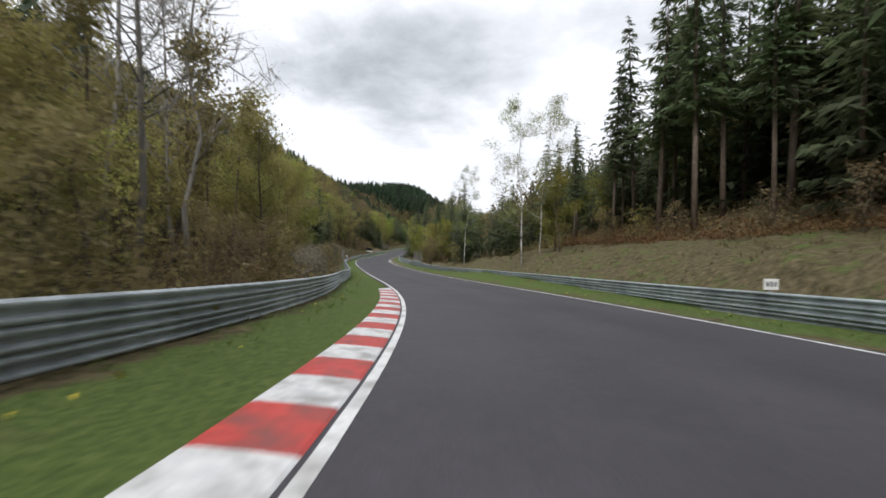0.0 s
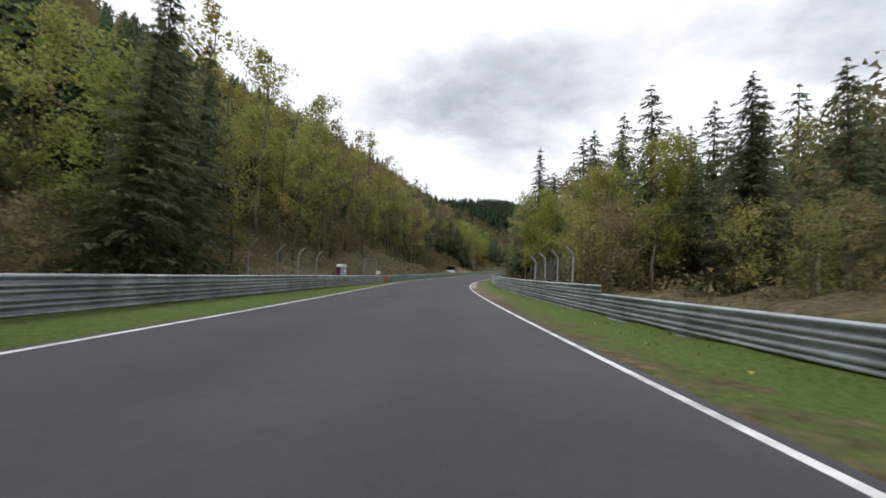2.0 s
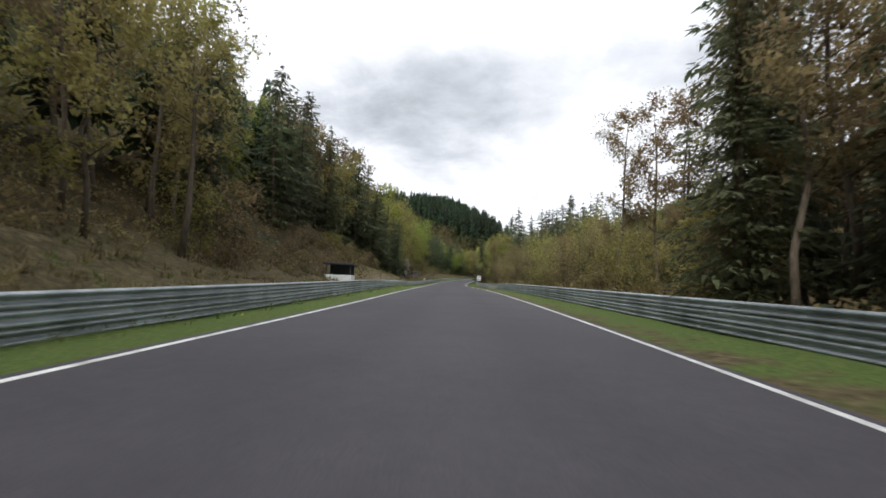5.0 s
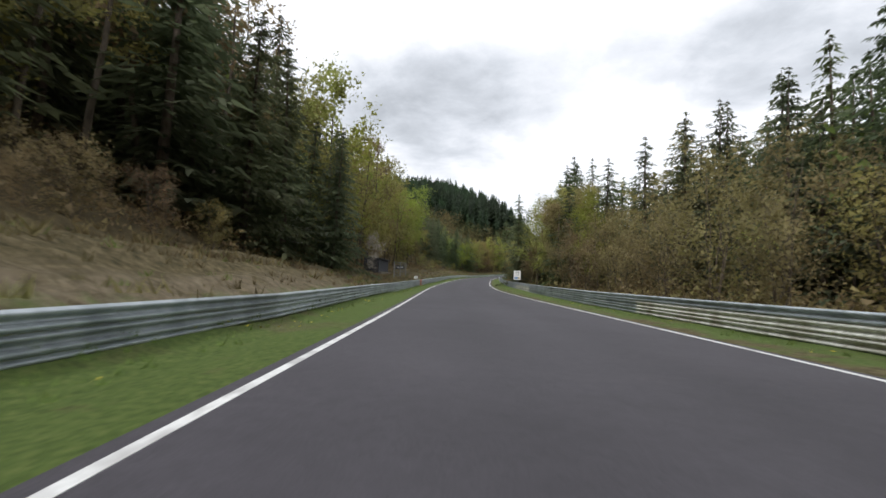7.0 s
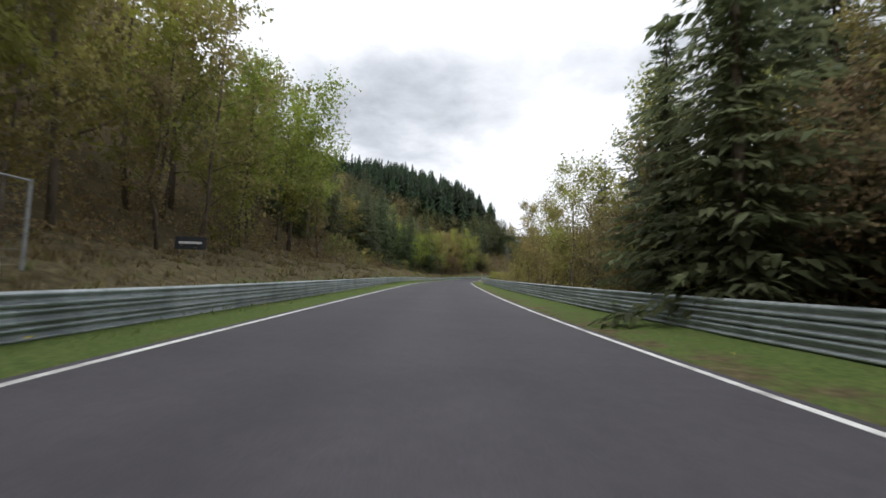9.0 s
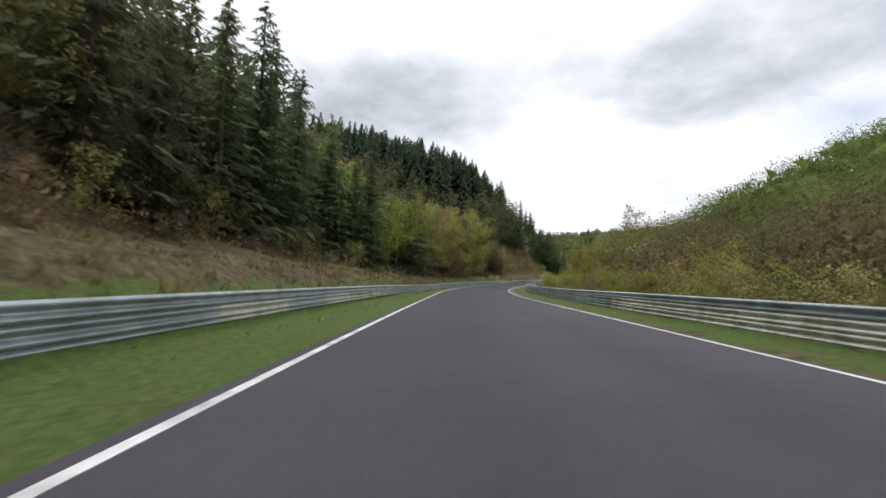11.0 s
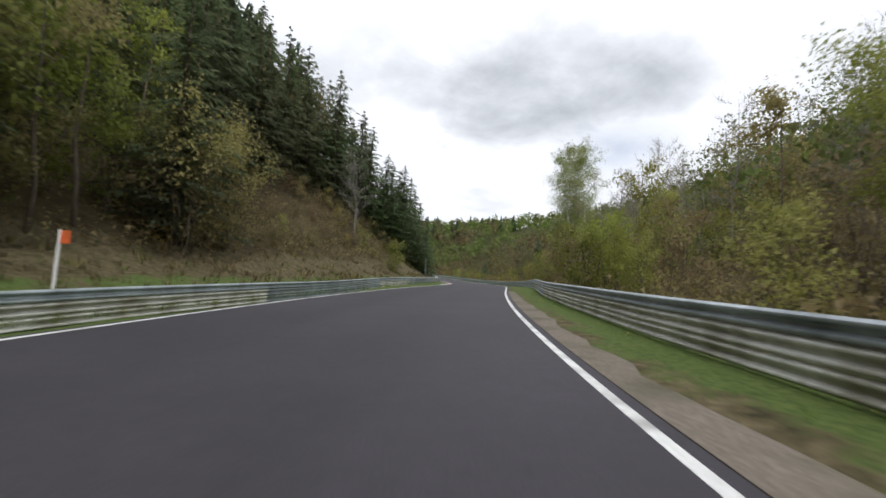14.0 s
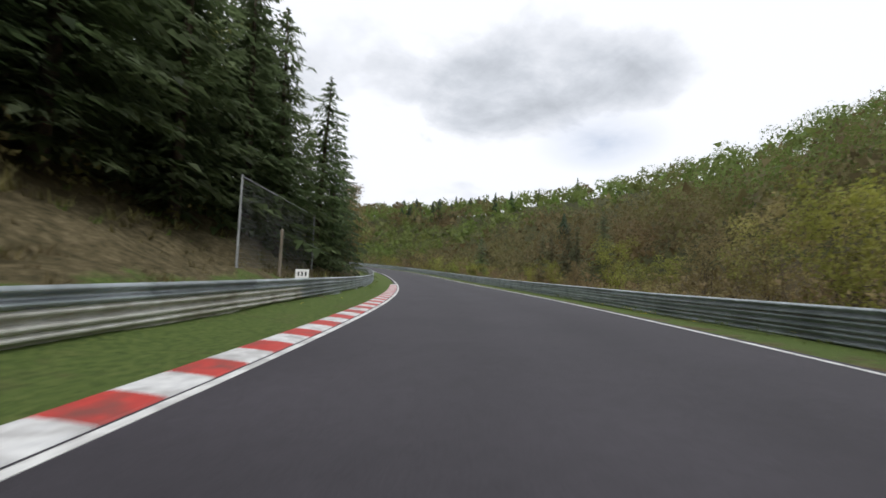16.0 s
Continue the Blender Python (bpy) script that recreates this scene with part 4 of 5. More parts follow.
NAME = {"spruce": "spruce_tree", "bare_spruce": "tall_spruce_tree", "birch": "birch_tree", "shrub": "shrub", "greenshrub": "leafy_shrub", "palebrush": "dead_brush", "bigshrub": "tall_shrub", "brown": "budding_tree", "green": "leafy_tree", "tallgreen": "leafy_tree", "bare": "bare_tree", "blossom": "blossoming_shrub", "pine": "pine_tree"}
MADE = {}
for kind, spec in KINDS.items():
    MADE[kind] = [spec["make"](i) for i in range(spec["n"])]


tree_rng = np.random.default_rng(77)
TALL = {"spruce": 16.5, "bare_spruce": 21, "olive": 13, "green": 12, "brown": 15, "bare": 17, "birch": 16, "shrub": 4.9, "greenshrub": 5, "blossom": 5, "tallgreen": 17, "bigshrub": 7.2, "palebrush": 2.4, "pine": 14}
placed = []


def tree(kind, s, u, height=None):
    spec = KINDS[kind]
    i = int(tree_rng.integers(spec["n"]))
    trunk, crowns, plain = MADE[kind][i]
    top = max(v.co.z for v in trunk.vertices) if "top" not in trunk else trunk["top"]
    trunk["top"] = top
    k = (height or TALL[kind] * (0.82 + 0.36 * tree_rng.random())) / top
    p = ground(np.float64(s), np.float64(u))
    turn = tree_rng.random() * 6.28
    m = Matrix.LocRotScale(Vector(p), Euler((tree_rng.normal(0, 0.02), tree_rng.normal(0, 0.02), turn)), Vector((k * (0.9 + 0.2 * tree_rng.random()),) * 2 + (k,)))
    ob = thing(NAME.get(kind, "tree"), m, spec["label"], spec["cat"], "trees and shrubs along the track")
    deep = 0 if kind in ("bare", "birch") else abs(u) + (10 if s > 600 else 0) - (2 if "spruce" in kind else 0)
    part("trunk", plain if plain and deep > 19 else trunk, ob)
    part("crown", crowns[2 if deep > 19 else 1 if deep > 13.6 else 0], ob)
    placed.append((s, u))
    return ob


def grove(side, s0, s1, u0, u1, gap_s, gap_u, mix, high=1.0, front=1.0):
    """Trees in uneven rows over a stretch of one side; mix: kinds and their shares; front: how much lower the first row stands."""
    kinds, share = zip(*mix)
    share = np.array(share) / sum(share)
    row = 0
    u = u0
    while u < u1:
        s = s0 + (row % 2) * gap_s / 2
        while s < s1:
            a, b = s + tree_rng.normal(0, gap_s * 0.25), u + abs(tree_rng.normal(0, gap_u * 0.25))
            k = kinds[tree_rng.choice(len(kinds), p=share)]
            if all((a - p) ** 2 + (abs(b) * side - q) ** 2 > 3.2 for p, q in placed[-400:]):
                tree(k, a, side * b, TALL[k] * high * (1 if row else front) * (0.8 + 0.4 * tree_rng.random()))
            s += gap_s
        row += 1
        u += gap_u


# single trees that stand out
SINGLES = [
    ("spruce", 84, -9.6, 10.5), ("spruce", 88, -11, 14), ("spruce", 248, -13.5, 15.5), ("spruce", 252, -11, 11.5), ("spruce", 257, -11.8, 13),
    ("spruce", 378, -16.6, 18), ("spruce", 403, -28, 22), ("spruce", 288, 8.1, 14.4), ("spruce", 290.5, 9.2, 12.5), ("spruce", 296, 16, 21), ("spruce", 302, 19.6, 24),
    ("spruce", 257, 19, 16.5), ("spruce", 253, 20.5, 16), ("spruce", 260.5, 20.5, 17), ("spruce", 263, 18, 16), ("spruce", 88, 15, 9.8), ("spruce", 90, 16.6, 9), ("spruce", 92, 18, 10), ("spruce", 111, 15, 14.5), ("spruce", 118, 16, 16), ("spruce", 114, 18.5, 17), ("olive", 99, 12.3, 8.3), ("olive", 103.5, 12, 8.3), ("olive", 107.5, 12.4, 8), ("spruce", 67, 10.6, 11.5), ("spruce", 73, 18, 10.5), ("pine", 148, 10.6, 14.2),
    ("birch", 40, 8.4, 15), ("birch", 44, 11.8, 16), ("birch", 61, 8.8, 13), ("spruce", 126, 18, 15), ("spruce", 131, 14.2, 14.5), ("spruce", 272, 12.5, 13), ("brown", 275, 11.6, 10), ("green", 262, 13, 10), ("olive", 265, 13.5, 11.5),
    ("spruce", 152, 10.5, 15), ("spruce", 174, 9.4, 12), ("brown", 166, 12, 15), ("tallgreen", 464, 19, 10), ("green", 458, 14, 8), ("green", 468, 12.5, 7), ("tallgreen", 472, 25, 15.5),
    ("birch", 515, 11.4, 17), ("birch", 517, 12.2, 18), ("birch", 519, 12.9, 17), ("birch", 506, 11.4, 15), ("spruce", 239, -17, 19), ("spruce", 243, -19, 20), ("spruce", 230, -19.5, 18), ("spruce", 222, -21, 18), ("spruce", 556, -9.6, 13), ("spruce", 562, -9.3, 11.5), ("spruce", 543, -12.2, 16.5), ("spruce", 548, -11.4, 15.5), ("spruce", 551, -10.6, 14),
    ("spruce", 568, -9.4, 11), ("spruce", 577, -12.4, 14), ("spruce", 533, -19, 18), ("blossom", 263, -9.4, 4.4), ("blossom", 249, -13, 3.2),
    ("blossom", 438, 26, 8.5), ("blossom", 420, 9.6, 3.2), ("greenshrub", 515, -9.6, 4.2), ("bare", 512, -14.2, 11), ("bare", 514, -15, 12), ("green", 404, -16, 6.5), ("bare", 22, -13, 17), ("bare", 26, -15, 17), ("bare", 15, -12, 17), ("bare", 19, -15, 18),
    ("palebrush", 25, -8.6, 2.1), ("palebrush", 27.5, -9, 2.4), ("palebrush", 30, -8.7, 2.2), ("palebrush", 33, -9.1, 2.5), ("palebrush", 36, -8.8, 2.2),
    ("spruce", 582, 19, 8.6), ("spruce", 586, 20, 9.2), ("spruce", 573, 18, 8.6), ("spruce", 575.5, 19.5, 9), ("spruce", 592, 20, 9.4), ("spruce", 625, 21, 12), ("spruce", 629, 23, 12.5), ("spruce", 606, 25, 10.5), ("spruce", 609, 26.5, 11), ("spruce", 602, 24, 9.5), ("bare", 538, 25, 10.5), ("bare", 541, 27, 11),
    ("spruce", 427, -17.5, 16), ("spruce", 431, -19.5, 17), ("spruce", 422, -18.5, 17),
    ("spruce", 528, -17.5, 16), ("spruce", 532, -15.5, 15), ("spruce", 535.5, -14.6, 15.5), ("spruce", 539.5, -13.6, 16),
    ("spruce", 279, 13.8, 16), ("spruce", 283, 15.5, 18), ("olive", 276.5, 13, 13), ("spruce", 276, 16.5, 17), ("spruce", 287, 13.5, 16), ("olive", 281, 12, 12.5)
]
for kind, s, u, h in SINGLES:
    tree(kind, s, u, h)
OLIVE = [("olive", 6), ("brown", 1), ("green", 1)]
grove(-1, -8, 78, 8.6, 10, 4.5, 3, [("shrub", 1)], 0.6)
grove(-1, -6, 78, 11, 22.5, 5.0, 4.4, OLIVE, 0.72)
grove(-1, 80, 106, 12, 22.5, 5.2, 4.6, [("spruce", 2), ("olive", 2)], 0.85)
grove(-1, 112, 190, 13.6, 16, 3.8, 3.0, [("brown", 3), ("olive", 1), ("bigshrub", 2)], 0.88)
grove(-1, 108, 190, 16.5, 23, 4.2, 3.8, [("brown", 6), ("olive", 1)], 1.15)
grove(-1, 194, 236, 18, 26, 4.4, 4.0, [("spruce", 2), ("olive", 3), ("brown", 3), ("green", 1)], 0.85)
grove(-1, 197, 238, 12.8, 17.5, 3.3, 2.4, [("shrub", 1)], 0.5)
grove(-1, 238, 262, 13.5, 18, 5.0, 4.4, [("spruce", 4), ("olive", 1)], 0.85)
grove(-1, 232, 264, 18.5, 27, 4.4, 4.0, [("spruce", 3), ("brown", 1)], 1.22)
grove(-1, 262, 332, 14.5, 22.5, 4.8, 4.2, [("olive", 3), ("brown", 1), ("green", 5)], 1.28)
grove(-1, 268, 332, 14.2, 17, 4.0, 3.0, [("olive", 3), ("bigshrub", 2)], 0.8)
grove(-1, 334, 364, 18.5, 27, 4.6, 4.2, [("spruce", 4), ("green", 2), ("olive", 2), ("brown", 1)], 0.9)
grove(-1, 364, 402, 16.5, 26, 4.3, 3.8, [("spruce", 7), ("green", 1), ("olive", 1)], 0.9)
grove(-1, 336, 398, 13.4, 18, 3.6, 2.4, [("shrub", 2), ("palebrush", 1)], 0.55)
grove(-1, 398, 424, 14, 23.5, 4.4, 3.8, [("spruce", 4), ("olive", 2), ("green", 1), ("brown", 1)], 0.9)
grove(-1, 424, 482, 13.5, 22.5, 4.6, 4.0, [("olive", 4), ("brown", 1), ("spruce", 1), ("green", 2)], 0.95)
grove(-1, 484, 537, 19.5, 27, 4.2, 3.8, [("spruce", 1)], 1.0)
grove(-1, 486, 537, 13.2, 19, 3.2, 2.4, [("shrub", 1)], 0.5)
grove(-1, 538, 575, 13, 22.5, 4.8, 4.4, [("spruce", 5), ("brown", 1)], 0.9)
grove(1, 4, 51, 21, 36, 4.4, 3.9, [("bare_spruce", 4), ("spruce", 2), ("olive", 1)], 1.12)
grove(1, 51, 66, 21, 36, 4.2, 3.7, [("bare_spruce", 2), ("spruce", 3), ("green", 1)], 0.68)
grove(1, 10, 66, 18.5, 20, 6, 3, [("shrub", 1)], 0.7)
grove(1, 66, 78, 17, 27, 4.4, 4.0, [("spruce", 3), ("brown", 1), ("olive", 2)], 0.62)
grove(1, 91, 113, 9.8, 13.5, 3.8, 2.8, [("green", 2), ("olive", 1), ("bigshrub", 2)], 0.66)
grove(1, 113, 128, 10.2, 14, 3.4, 2.6, [("bare_spruce", 2), ("spruce", 3), ("brown", 1)], 0.6)
grove(1, 78, 93, 12.5, 15, 3.8, 2.6, [("bigshrub", 1)], 0.52)
grove(1, 103, 113, 12.5, 16, 5.5, 3.4, [("green", 1)], 0.95)
grove(1, 78, 96, 16, 27, 4.2, 3.6, [("spruce", 4), ("brown", 1)], 0.5)
grove(1, 96, 124, 16, 27, 4.2, 3.6, [("spruce", 4), ("brown", 1)], 0.72)
grove(1, 128, 150, 9.6, 12.4, 3.4, 2.6, [("spruce", 3), ("brown", 3)], 0.54)
grove(1, 150, 194, 9.2, 12, 4.0, 3.4, [("shrub", 1), ("brown", 1)], 0.8)
grove(1, 126, 150, 13, 24, 3.8, 3.4, [("brown", 3), ("spruce", 5)], 0.98)
grove(1, 150, 194, 13, 24, 4.0, 3.5, [("brown", 4), ("spruce", 3), ("bare_spruce", 1)], 0.95)
grove(1, 194, 272, 10, 18, 5.4, 4.2, [("bigshrub", 1)], 0.95)
grove(1, 240, 290, 21, 30, 4.4, 4.0, [("spruce", 4), ("olive", 1)], 0.9)
grove(1, 194, 240, 19, 30, 4.6, 4.2, [("brown", 2), ("olive", 2), ("spruce", 1)], 0.62)
grove(1, 271, 336, 9.4, 13, 4.2, 3.2, [("bigshrub", 2), ("olive", 2)], 0.84)
grove(1, 270, 336, 14, 24, 4.4, 4.0, [("brown", 1), ("olive", 2), ("spruce", 4)], 0.9)
grove(1, 338, 480, 9.0, 20, 5.2, 4.4, [("shrub", 3), ("greenshrub", 4)], 0.9, 0.6)
grove(1, 436, 470, 15, 27, 4.6, 3.8, [("green", 1)], 0.72)
grove(1, 482, 553, 9.0, 22, 5.0, 4.4, [("shrub", 4), ("greenshrub", 2)], 0.95)
grove(1, 553, 600, 9.0, 22, 5.0, 4.4, [("shrub", 4), ("greenshrub", 2)], 0.5)
grove(1, 474, 532, 16, 25, 5.0, 4.2, [("bare", 3), ("bigshrub", 2), ("olive", 1)], 0.62)
grove(-1, 577, 690, 9.5, 21, 7, 5, [("shrub", 1), ("olive", 1)], 0.8)
grove(1, 602, 690, 9.0, 21, 7, 5, [("shrub", 1), ("greenshrub", 1)], 0.9)
grove(-1, 426, 484, 12.3, 17, 3.8, 3.0, [("bigshrub", 3), ("olive", 2), ("green", 1)], 1.05)
grove(1, 490, 512, 15, 24, 5.0, 4, [("bare", 5), ("green", 1)], 0.7)
grove(1, 2, 47, 29, 40, 4.8, 4.2, [("spruce", 1)], 1.2)
grove(-1, 10, 80, 13.5, 24, 4.6, 4.0, [("bigshrub", 2), ("olive", 2)], 0.8)
grove(1, 238, 264, 19, 30, 3.4, 3.6, [("spruce", 1)], 0.84)
LATE = [
    ("spruce", 274, 14.2, 15), ("spruce", 293, 8.6, 11.5), ("birch", 513, 11.9, 16), ("birch", 518, 11.6, 17), ("birch", 504.5, 12, 13),
    ("bare", 503, 15.5, 11), ("bare", 507, 17, 11.5), ("bare", 511, 15, 9.5), ("bare", 499, 17.5, 12), ("bare", 515, 18, 11),
    ("green", 43, 13.5, 8.5), ("olive", 47, 15, 7.5), ("green", 481, 9.4, 4.4)
]
for kind, s, u, h in LATE:
    tree(kind, s, u, h)


# ---- far woods ----
def woods():
    rng = np.random.default_rng(9)
    P = []
    for side in (-1, 1):
        for u0, u1, gap in ((23, 48, 5.6), (48, 76, 5.8), (76, 150, 7.6), (150, 300, 12.5)):
            s = np.arange(-20, 745, gap)
            for u in np.arange(u0, u1, gap):
                ss = s + rng.normal(0, gap * 0.3, len(s))
                P.append(np.stack([spot(ss, side * (u + rng.normal(0, gap * 0.3, len(s)))) [:, 0], spot(ss, side * (u + 0.0 * s))[:, 1], ss, np.full(len(s), side * u)], 1))
    end = []
    for _ in range(700):
        end.append((rng.uniform(-180, 260), rng.uniform(700, 960), 745, 0))
    P = np.concatenate(P + [np.array(end)])
    z, d = valley(P[:, 0], P[:, 1])
    keep = (d > 21.5) & ~((P[:, 2] < 66) & (P[:, 3] > 0) & (d < 37))
    P, z, d = P[keep], z[keep], d[keep]
    parts = {0: Shape(), 1: Shape(), 2: Shape()}
    hubs = {0: [], 1: [], 2: []}
    for (x, y, s, u), h0, far in zip(P, z, d):
        dark = noise.noise(Vector((x / 34, y / 34, 0.3))) + (0.25 if u < -60 else 0.0) + (0.12 if u < 0 else 0.0) - (0.5 if s > 330 and u > 0 else 0) + (0.6 if 470 < s < 640 and u < -30 else 0.0)
        if dark > 0.27:
            h, r = (rng.uniform(12, 18), rng.uniform(3.4, 5.0)) if 480 < s < 580 and u < 0 else (rng.uniform(9, 14.5), rng.uniform(2.6, 3.8))
            V, F = [], []
            for i in range(14):
                q = i / 13.5
                t0 = rng.random() * 6
                for j in range(6 if q < 0.7 else 4):
                    t = t0 + j * (1.05 if q < 0.7 else 1.57)
                    R = r * (1 - q) ** 0.68 * rng.uniform(0.55, 1.35) + 0.12
                    b = h * (0.12 + 0.8 * q)
                    c_, s_ = math.cos(t), math.sin(t)
                    a = 0.3 * R + 0.1
                    V += [(x + c_ * 0.15 * R - s_ * a, y + s_ * 0.15 * R + c_ * a, h0 + b + h * 0.06), (x + c_ * R, y + s_ * R, h0 + b - 0.25 * R - 0.5 * rng.random()), (x + c_ * 0.3 * R + s_ * a, y + s_ * 0.3 * R - c_ * a, h0 + b + h * 0.01)]
                    F.append((len(V) - 3, len(V) - 2, len(V) - 1))
            parts[0].add(V, F)
            hubs[0].append(np.tile((x, y, h0 + 0.3 * h), (len(F), 1)))
        else:
            h, r = rng.uniform(7, 12.5), rng.uniform(3.0, 4.8)
            n, size = (400, 0.125) if far < 44 and s > 330 and u > 0 else (300, 0.17) if far < 75 and s > 330 and u > 0 else (170, 0.25) if far < 130 and s > 330 and u > 0 else (150, 0.23) if far < 58 else ((90, 0.36) if far < 92 else ((46, 0.6) if far < 150 else (22, 1.0)))
            dirs = rng.normal(size=(n, 3))
            dirs /= np.linalg.norm(dirs, axis=1)[:, None]
            dirs[:, 2] = np.where(dirs[:, 2] < -0.35, -dirs[:, 2], dirs[:, 2])
            c = np.array([x, y, h0 + h * 0.55]) + dirs * np.array([r, r, h * 0.4]) * (0.72 + 0.34 * rng.random((n, 1)))
            inner = rng.normal(0, 0.42, (90 if far < 44 else 12, 3)) * np.array([r, r, h * 0.3]) + np.array([x, y, h0 + h * 0.5])
            v = np.concatenate([leaf_tris(rng, c, size, 0.7)[0], leaf_tris(rng, inner, 0.3 if far < 44 else r * 0.3, 0.8)[0]])
            f = np.arange(len(v)).reshape(-1, 3)
            green = noise.noise(Vector((x / 50, y / 50, 7.7))) + (0.3 + (h0 - 22) / 40 if s > 330 and u > 0 else -0.1)
            k = 2 if green > 0.2 else 1
            parts[k].add(v, [tuple(q) for q in f])
            hubs[k].append(np.tile((x, y, h0 + 0.4 * h), (len(f), 1)))
    tagged(new("far_woodland_conifers", soften(parts[0].mesh("far_woodland_conifers", M_FARPINE), np.concatenate(hubs[0]), 0.5, 0.3)), "dark spruce stands on the valley sides", "woodland", kind="stuff")
    tagged(new("far_woodland_broadleaf", soften(parts[1].mesh("far_woodland_broadleaf", M_FARWOOD), np.concatenate(hubs[1]), 0.5, 0.3)), "olive-brown broadleaf woods on the valley sides", "woodland", kind="stuff")
    tagged(new("far_woodland_fresh", soften(parts[2].mesh("far_woodland_fresh", M_FARGREEN), np.concatenate(hubs[2]), 0.5, 0.3)), "fresh green broadleaf woods on the valley sides", "woodland", kind="stuff")


woods()


# ---- low growth: stuff that nobody could count ----
def tufts(name, count, pick_spot, size, per, mat, label, upright=True, seed=1, leaf=0.12):
    rng = np.random.default_rng(seed)
    s, u = pick_spot(rng, count)
    p = ground(s, u)
    p[:, 2] -= 0.02
    k = count * per
    c = np.repeat(p, per, 0) + rng.normal(0, 1, (k, 3)) * np.array([1, 1, 0]) * np.repeat(size * (0.5 + rng.random(count)), per)[:, None] * 0.45
    sz = np.repeat(size * (0.5 + rng.random(count)), per)[:, None] * (0.6 + 0.7 * rng.random((k, 1)))
    if upright:
        lean = rng.normal(0, 0.4, (k, 3)) * np.array([1, 1, 0]) + np.array([0, 0, 1.0])
        t = rng.random(k) * 6.28
        side = np.stack([np.cos(t), np.sin(t), 0 * t], 1) * 0.09
        v = np.stack([c - side * sz, c + side * sz, c + lean * sz], 1)
    else:
        v, _ = leaf_tris(rng, c + np.array([0, 0, 1]) * sz * (0.1 + 1.0 * rng.random((k, 1))), leaf)
    v = v.reshape(-1, 3)
    tagged(new(name, soften(mesh_of(name, v, np.arange(len(v)).reshape(-1, 3), mat), None, 0.9, 0.5)), label, "undergrowth", kind="stuff")


def verge(rng, n):
    side = np.where(rng.random(n) < 0.5, -1, 1)
    s = rng.uniform(-4, 575, n)
    rail = np.where(side < 0, at(s, RAIL[-1]), at(s, RAIL[1]))
    edge = at(s, HALF) + 0.35 + np.where((side < 0) & ((s < 30) | (s > 516)), 0.75, 0.0) + np.where((side > 0) & (((s > 108) & (s < 136)) | ((s > 394) & (s < 497))), 0.65, 0.0)
    q = rng.random(n)
    return s, side * (edge + (rail + 0.35 - edge) * np.where(q < 0.35, 0.9 + 0.1 * q, q))


def left_bank(rng, n):
    s = rng.uniform(96, 560, n)
    out = 7.3 + 8.5 * rng.random(n) ** 1.3
    eroded = (s > 198) & (s < 244) & (out < 9.6) & (rng.random(n) < 0.75)
    return s, -np.where(eroded, out + 2.8, out)


def right_meadow(rng, n):
    s = rng.uniform(0, 90, n)
    return s, 7.6 + 15 * rng.random(n)


def wood_edge(rng, n):
    s = rng.uniform(2, 64, n)
    return s, np.interp(s, [2, 30, 64], [17.5, 17.5, 20]) + 5.5 * rng.random(n) ** 1.4


def wood_floor(lo, hi):
    def pick(rng, n):
        side = np.where(rng.random(n) < 0.55, -1, 1)
        s = rng.uniform(-5, 590, n)
        near = np.where(side < 0, np.interp(s, [-5, 78, 108, 150, 260, 330, 420, 500, 590], [8.0, 8.4, 13, 13.5, 13, 13, 13, 12.5, 10]), np.interp(s, [-5, 50, 88, 120, 590], [20, 19, 12, 8.4, 8.2]))
        return s, side * (near + lo + (hi - lo) * rng.random(n) ** 1.2)
    return pick


tufts("verge_grass", 12000, verge, 0.09, 5, M_BLADE, "short green grass tufts between track and rail", seed=11)
tufts("verge_flowers", 1400, verge, 0.09, 2, M_FLOWER, "scattered yellow dandelions in the verge", False, seed=18, leaf=0.03)
tufts("bank_grass", 7500, left_bank, 0.2, 9, M_DRY, "dead yellow-brown grass tussocks on the banks", seed=12)
tufts("bank_herbs", 2600, left_bank, 0.17, 8, M_BLADE, "green tufts among the dead grass of the banks", seed=13)
tufts("bank_clumps", 1100, left_bank, 0.33, 16, M_BROWN, "dark withered grass clumps on the bare earth banks", seed=22)
tufts("meadow_grass", 1500, right_meadow, 0.18, 7, M_DRY, "dull dead meadow grass above the rail", seed=14)
tufts("dead_bracken", 1300, wood_edge, 0.55, 16, M_BRACKEN, "rust-brown dead bracken along the wood's edge", False, seed=21, leaf=0.09)
tufts("wood_undergrowth", 4600, wood_floor(0, 12), 0.9, 22, M_BROWN, "brown brushwood and brambles under the trees", False, seed=15)
tufts("leafy_undergrowth", 2200, wood_floor(0, 9), 0.9, 22, M_LEAF, "olive spring undergrowth at the wood's edge", False, seed=16)


# ---- things beside the track ----
def frame_at(s, u, z=0.0, on_ground=False):
    """A pose beside the road: x to the right of the drive, y along it."""
    p = ground(np.float64(s), np.float64(u)) if on_ground else spot(np.float64(s), np.float64(u))
    return Matrix.Translation((p[0], p[1], p[2] + z)) @ Matrix.Rotation(float(at(s, TURN)), 4, "Z")


def text_mesh(word, size, mat, depth=0.004):
    cu = bpy.data.curves.new("lettering", "FONT")
    cu.body, cu.size, cu.extrude, cu.align_x, cu.align_y = word, size, depth, "CENTER", "CENTER"
    ob = bpy.data.objects.new("lettering", cu)
    scene.collection.objects.link(ob)
    me = bpy.data.meshes.new_from_object(ob.evaluated_get(bpy.context.evaluated_depsgraph_get()))
    bpy.data.objects.remove(ob)
    me.materials.clear()
    me.materials.append(mat)
    return me


FACE = Matrix.Rotation(radians(90), 4, "X")  # lays lettering upright, to be read by the driver


